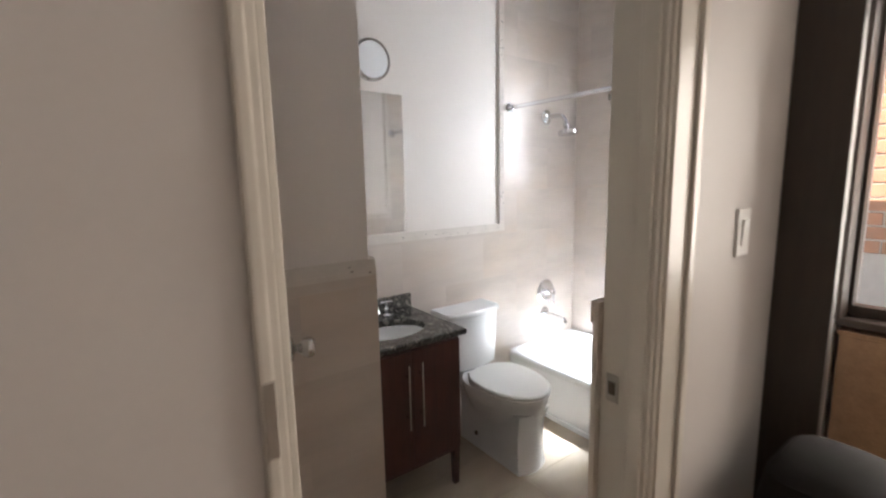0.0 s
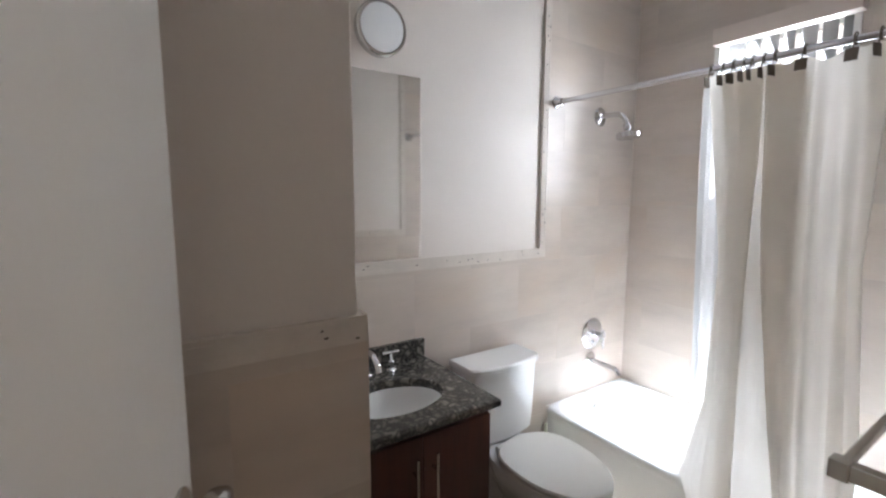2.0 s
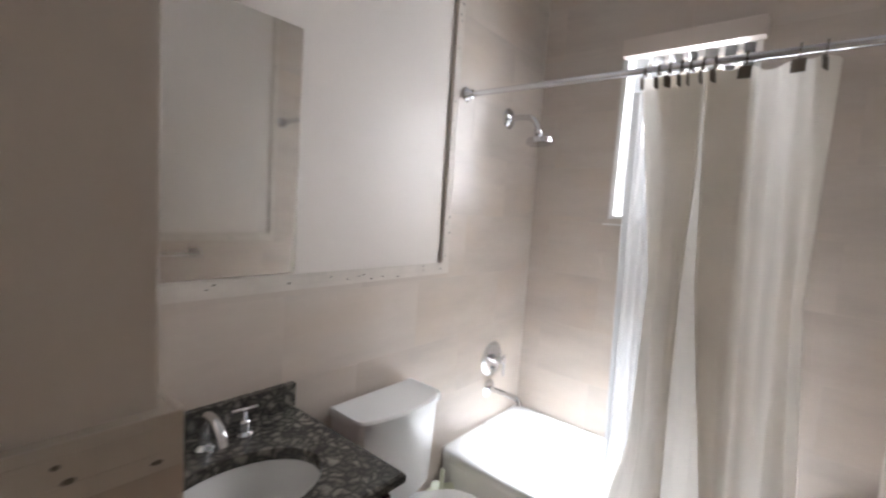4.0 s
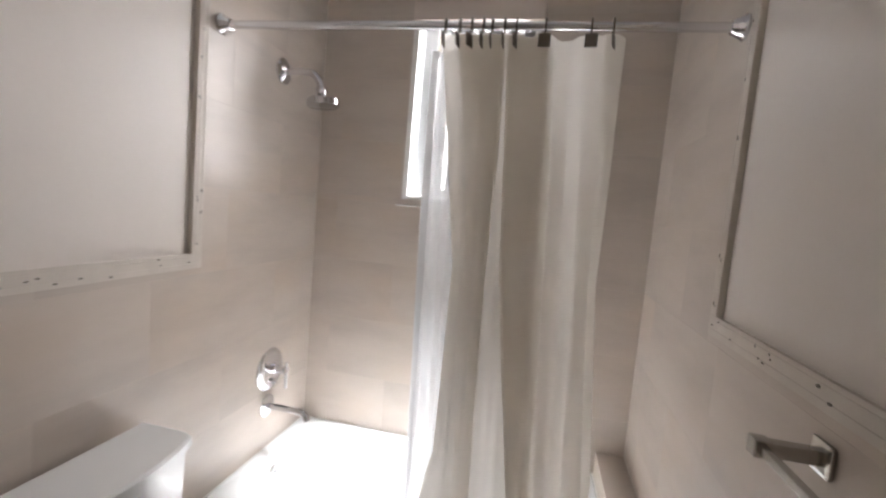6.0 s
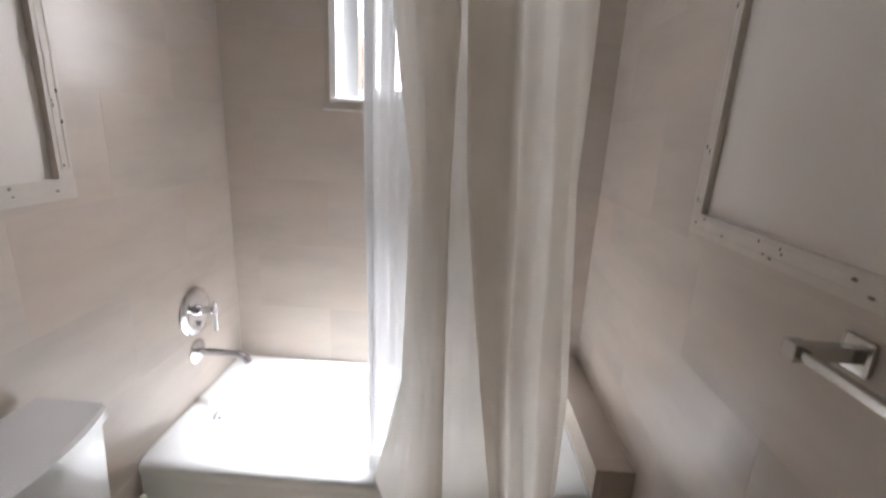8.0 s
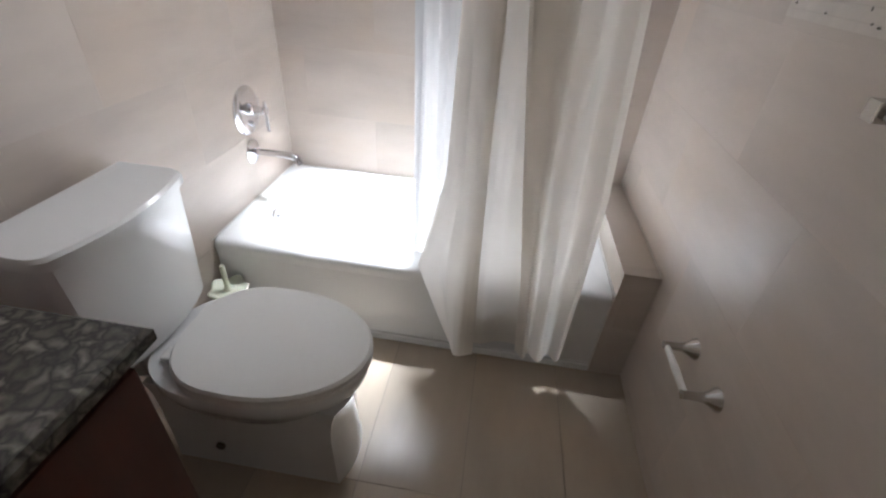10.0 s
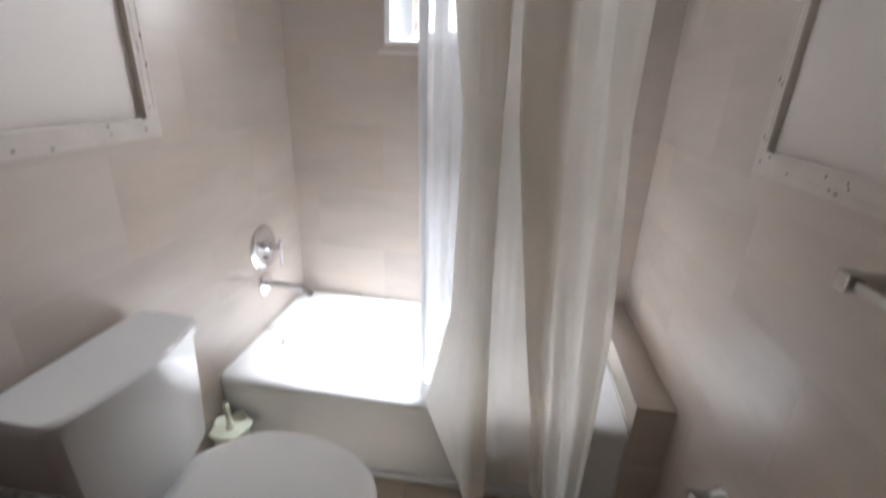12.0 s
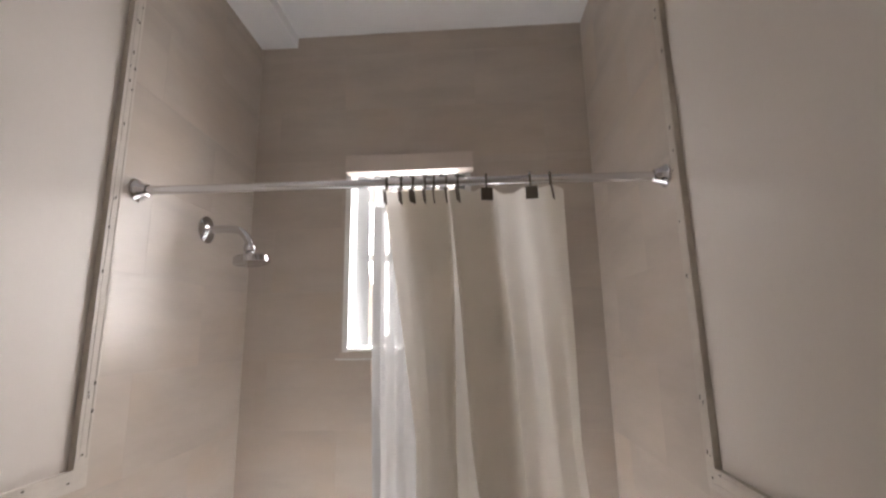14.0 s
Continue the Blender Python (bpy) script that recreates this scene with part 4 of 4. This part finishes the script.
def tiled(parent, axis, face, out, u0, u1, v0, v1, material, shift=0.0, row0=1.157, rowp=ROW, thick=0.007, gap=GAP, lap=0.5):
    """Tiles over a rectangle. axis: the way the tiles run; face: the plane they show; out: +1 or -1 along its normal."""
    vs = cuts(v0, v1, row0, rowp)
    for a, b in zip(vs, vs[1:]):
        n = round(((a + b) / 2 - row0) / rowp - 0.5)
        us = cuts(u0, u1, shift + (LONG * lap if n % 2 else 0.0), LONG)
        for c, d in zip(us, us[1:]):
            f = sorted((face, face - out * thick))
            if axis == "x":      # wall along x: u is x, v is z
                tile(parent, (c + gap, f[0], a + gap), (d - gap, f[1], b - gap), material)
            elif axis == "y":    # wall along y
                tile(parent, (f[0], c + gap, a + gap), (f[1], d - gap, b - gap), material)
            else:                # flat: u is x, v is y
                tile(parent, (c + gap, a + gap, f[0]), (d - gap, b - gap, f[1]), material)


tiled(backing_north, "x", NORTH, -1, STUB_X, EAST, 0, 1.157, TILE_X, 0.42)
tiled(backing_north, "x", NORTH, -1, STUB_X, 2.098, 1.157, BAND, TILE_X, 0.42)
tiled(backing_north, "x", NORTH, -1, 2.097, EAST, 1.157, 2.876, TILE_X, 0.42)
tiled(backing_south, "x", SOUTH, 1, 0.922, EAST, 0, 1.157, TILE_X, 0.55)
tiled(backing_south, "x", SOUTH, 1, 0.922, 2.118, 1.157, BAND, TILE_X, 0.55)
tiled(backing_south, "x", SOUTH, 1, 2.117, EAST, 1.157, CEIL, TILE_X, 0.55)
W0, W1 = y0 - 0.006, y1 + 0.006
tiled(wall_east, "y", EAST, -1, SOUTH, NORTH, 0, z0 - 0.004, TILE_Y, 0.30)
tiled(wall_east, "y", EAST, -1, SOUTH, W0, z0 - 0.004, 2.30, TILE_Y, 0.30)
tiled(wall_east, "y", EAST, -1, W1, NORTH, z0 - 0.004, 2.30, TILE_Y, 0.30)
tiled(wall_east, "y", EAST, -1, SOUTH, NORTH, 2.30, CEIL, TILE_Y, 0.30)
tiled(stub_wall, "x", STUB_Y, -1, 0.10, STUB_X, 0, 1.19, TILE_X, 0.2)
tiled(stub_wall, "y", STUB_X, 1, STUB_Y + 0.002, NORTH, 0, 1.246, TILE_Y, 0.1)
tiled(ledge, "y", TUB_X - 0.004, -1, SOUTH, TUB_Y - 0.002, 0, 0.4485, TILE_Y, 0.2, row0=0.2243)
tiled(ledge, "z", 0.4495, 1, TUB_X - 0.004, EAST, SOUTH, TUB_Y - 0.002, TILE_Y, 0.1, row0=0.4)
tiled(floor, "z", 0.0, 1, 0.10, TUB_X + 0.02, 0.602, NORTH, TILE_F, 1.602, row0=0.940, rowp=0.292, thick=0.008, gap=0.0011, lap=0.0)

CAULK = painted("white_caulk", (0.78, 0.76, 0.72), 0.5, 0.05, 0.2, 30)


def bead(parent, a, b, size, way):
    """A rounded bead of caulk from a to b in a corner whose free side looks along way."""
    a, b, way = Vector(a), Vector(b), Vector(way).normalized()
    n, rings = 10, []
    for k in range(n + 1):
        p = a.lerp(b, k / n)
        w = size * (0.85 + 0.3 * noise.noise(p * 9))
        side = (b - a).normalized().cross(way)
        rings.append([p - way * 0.002 + side * w, p + way * w * 0.55, p - way * 0.002 - side * w])
    part("caulk", loft(rings), CAULK, parent, smooth=True)


bead(wall_east, (EAST, SOUTH, 0.45), (EAST, SOUTH, CEIL), 0.0035, (-1, 1, 0))
bead(wall_east, (EAST, NORTH, RIM), (EAST, NORTH, 2.87), 0.0025, (-1, -1, 0))
bead(wall_east, (EAST, TUB_Y, RIM), (EAST, NORTH, RIM), 0.005, (-1, 0, 1))
bead(backing_north, (TUB_X, NORTH, RIM), (EAST, NORTH, RIM), 0.005, (0, -1, 1))
bead(ledge, (TUB_X + 0.004, TUB_Y - 0.001, 0.0), (TUB_X + 0.004, TUB_Y - 0.001, RIM - 0.02), 0.006, (-1, 0.4, 0))
bead(ledge, (TUB_X, TUB_Y, RIM), (EAST, TUB_Y, RIM), 0.004, (0, 1, 1))
bead(ledge, (TUB_X, SOUTH, 0.4495), (EAST, SOUTH, 0.4495), 0.004, (0, 1, 1))


def joint(parent, lo, hi):
    """A pale grout line between two rows of tiles, a hair proud of them."""
    part("joint", box(*[v for pair in zip(lo, hi) for v in pair]), GROUT, parent)


for jz in (0.601, 0.879, 1.157, 1.435):
    joint(wall_east, (EAST - 0.0004, SOUTH, jz - 0.0005), (EAST + 0.002, NORTH, jz + 0.0005))
for ja, jb in ((SOUTH, W0), (W1, NORTH)):
    joint(wall_east, (EAST - 0.0004, ja, 1.7125), (EAST + 0.002, jb, 1.7135))
for jz in (2.590, 2.745):
    joint(backing_south, (2.125, SOUTH - 0.002, jz - 0.0009), (EAST, SOUTH + 0.0004, jz + 0.0009))

# ---- outside: the courtyard ----
structure("ground", box(3.1, 60, -40, 40, -3.2, -3.0), CONCRETE, "grey concrete courtyard ground", "ground")
yard_wall = structure("courtyard_wall", box(4.60, 4.80, -3.5, 4.5, -3.0, 3.4), MORTAR, "pale mortar bed of the brick courtyard wall", "wall")
brick_mesh = None
for r in range(14):
    for c in range(16):
        by = -1.55 + c * 0.225 + (0.1125 if r % 2 else 0)
        bz = 0.95 + r * 0.105
        if brick_mesh is None:
            ob = part("brick", box(-0.012, 0.02, -0.106, 0.106, -0.046, 0.046, 0.004, 1), BRICK, yard_wall)
            brick_mesh = ob.data
        else:
            ob = new("brick", brick_mesh)
            ob.parent = yard_wall
        ob.location = (4.60, by, bz)
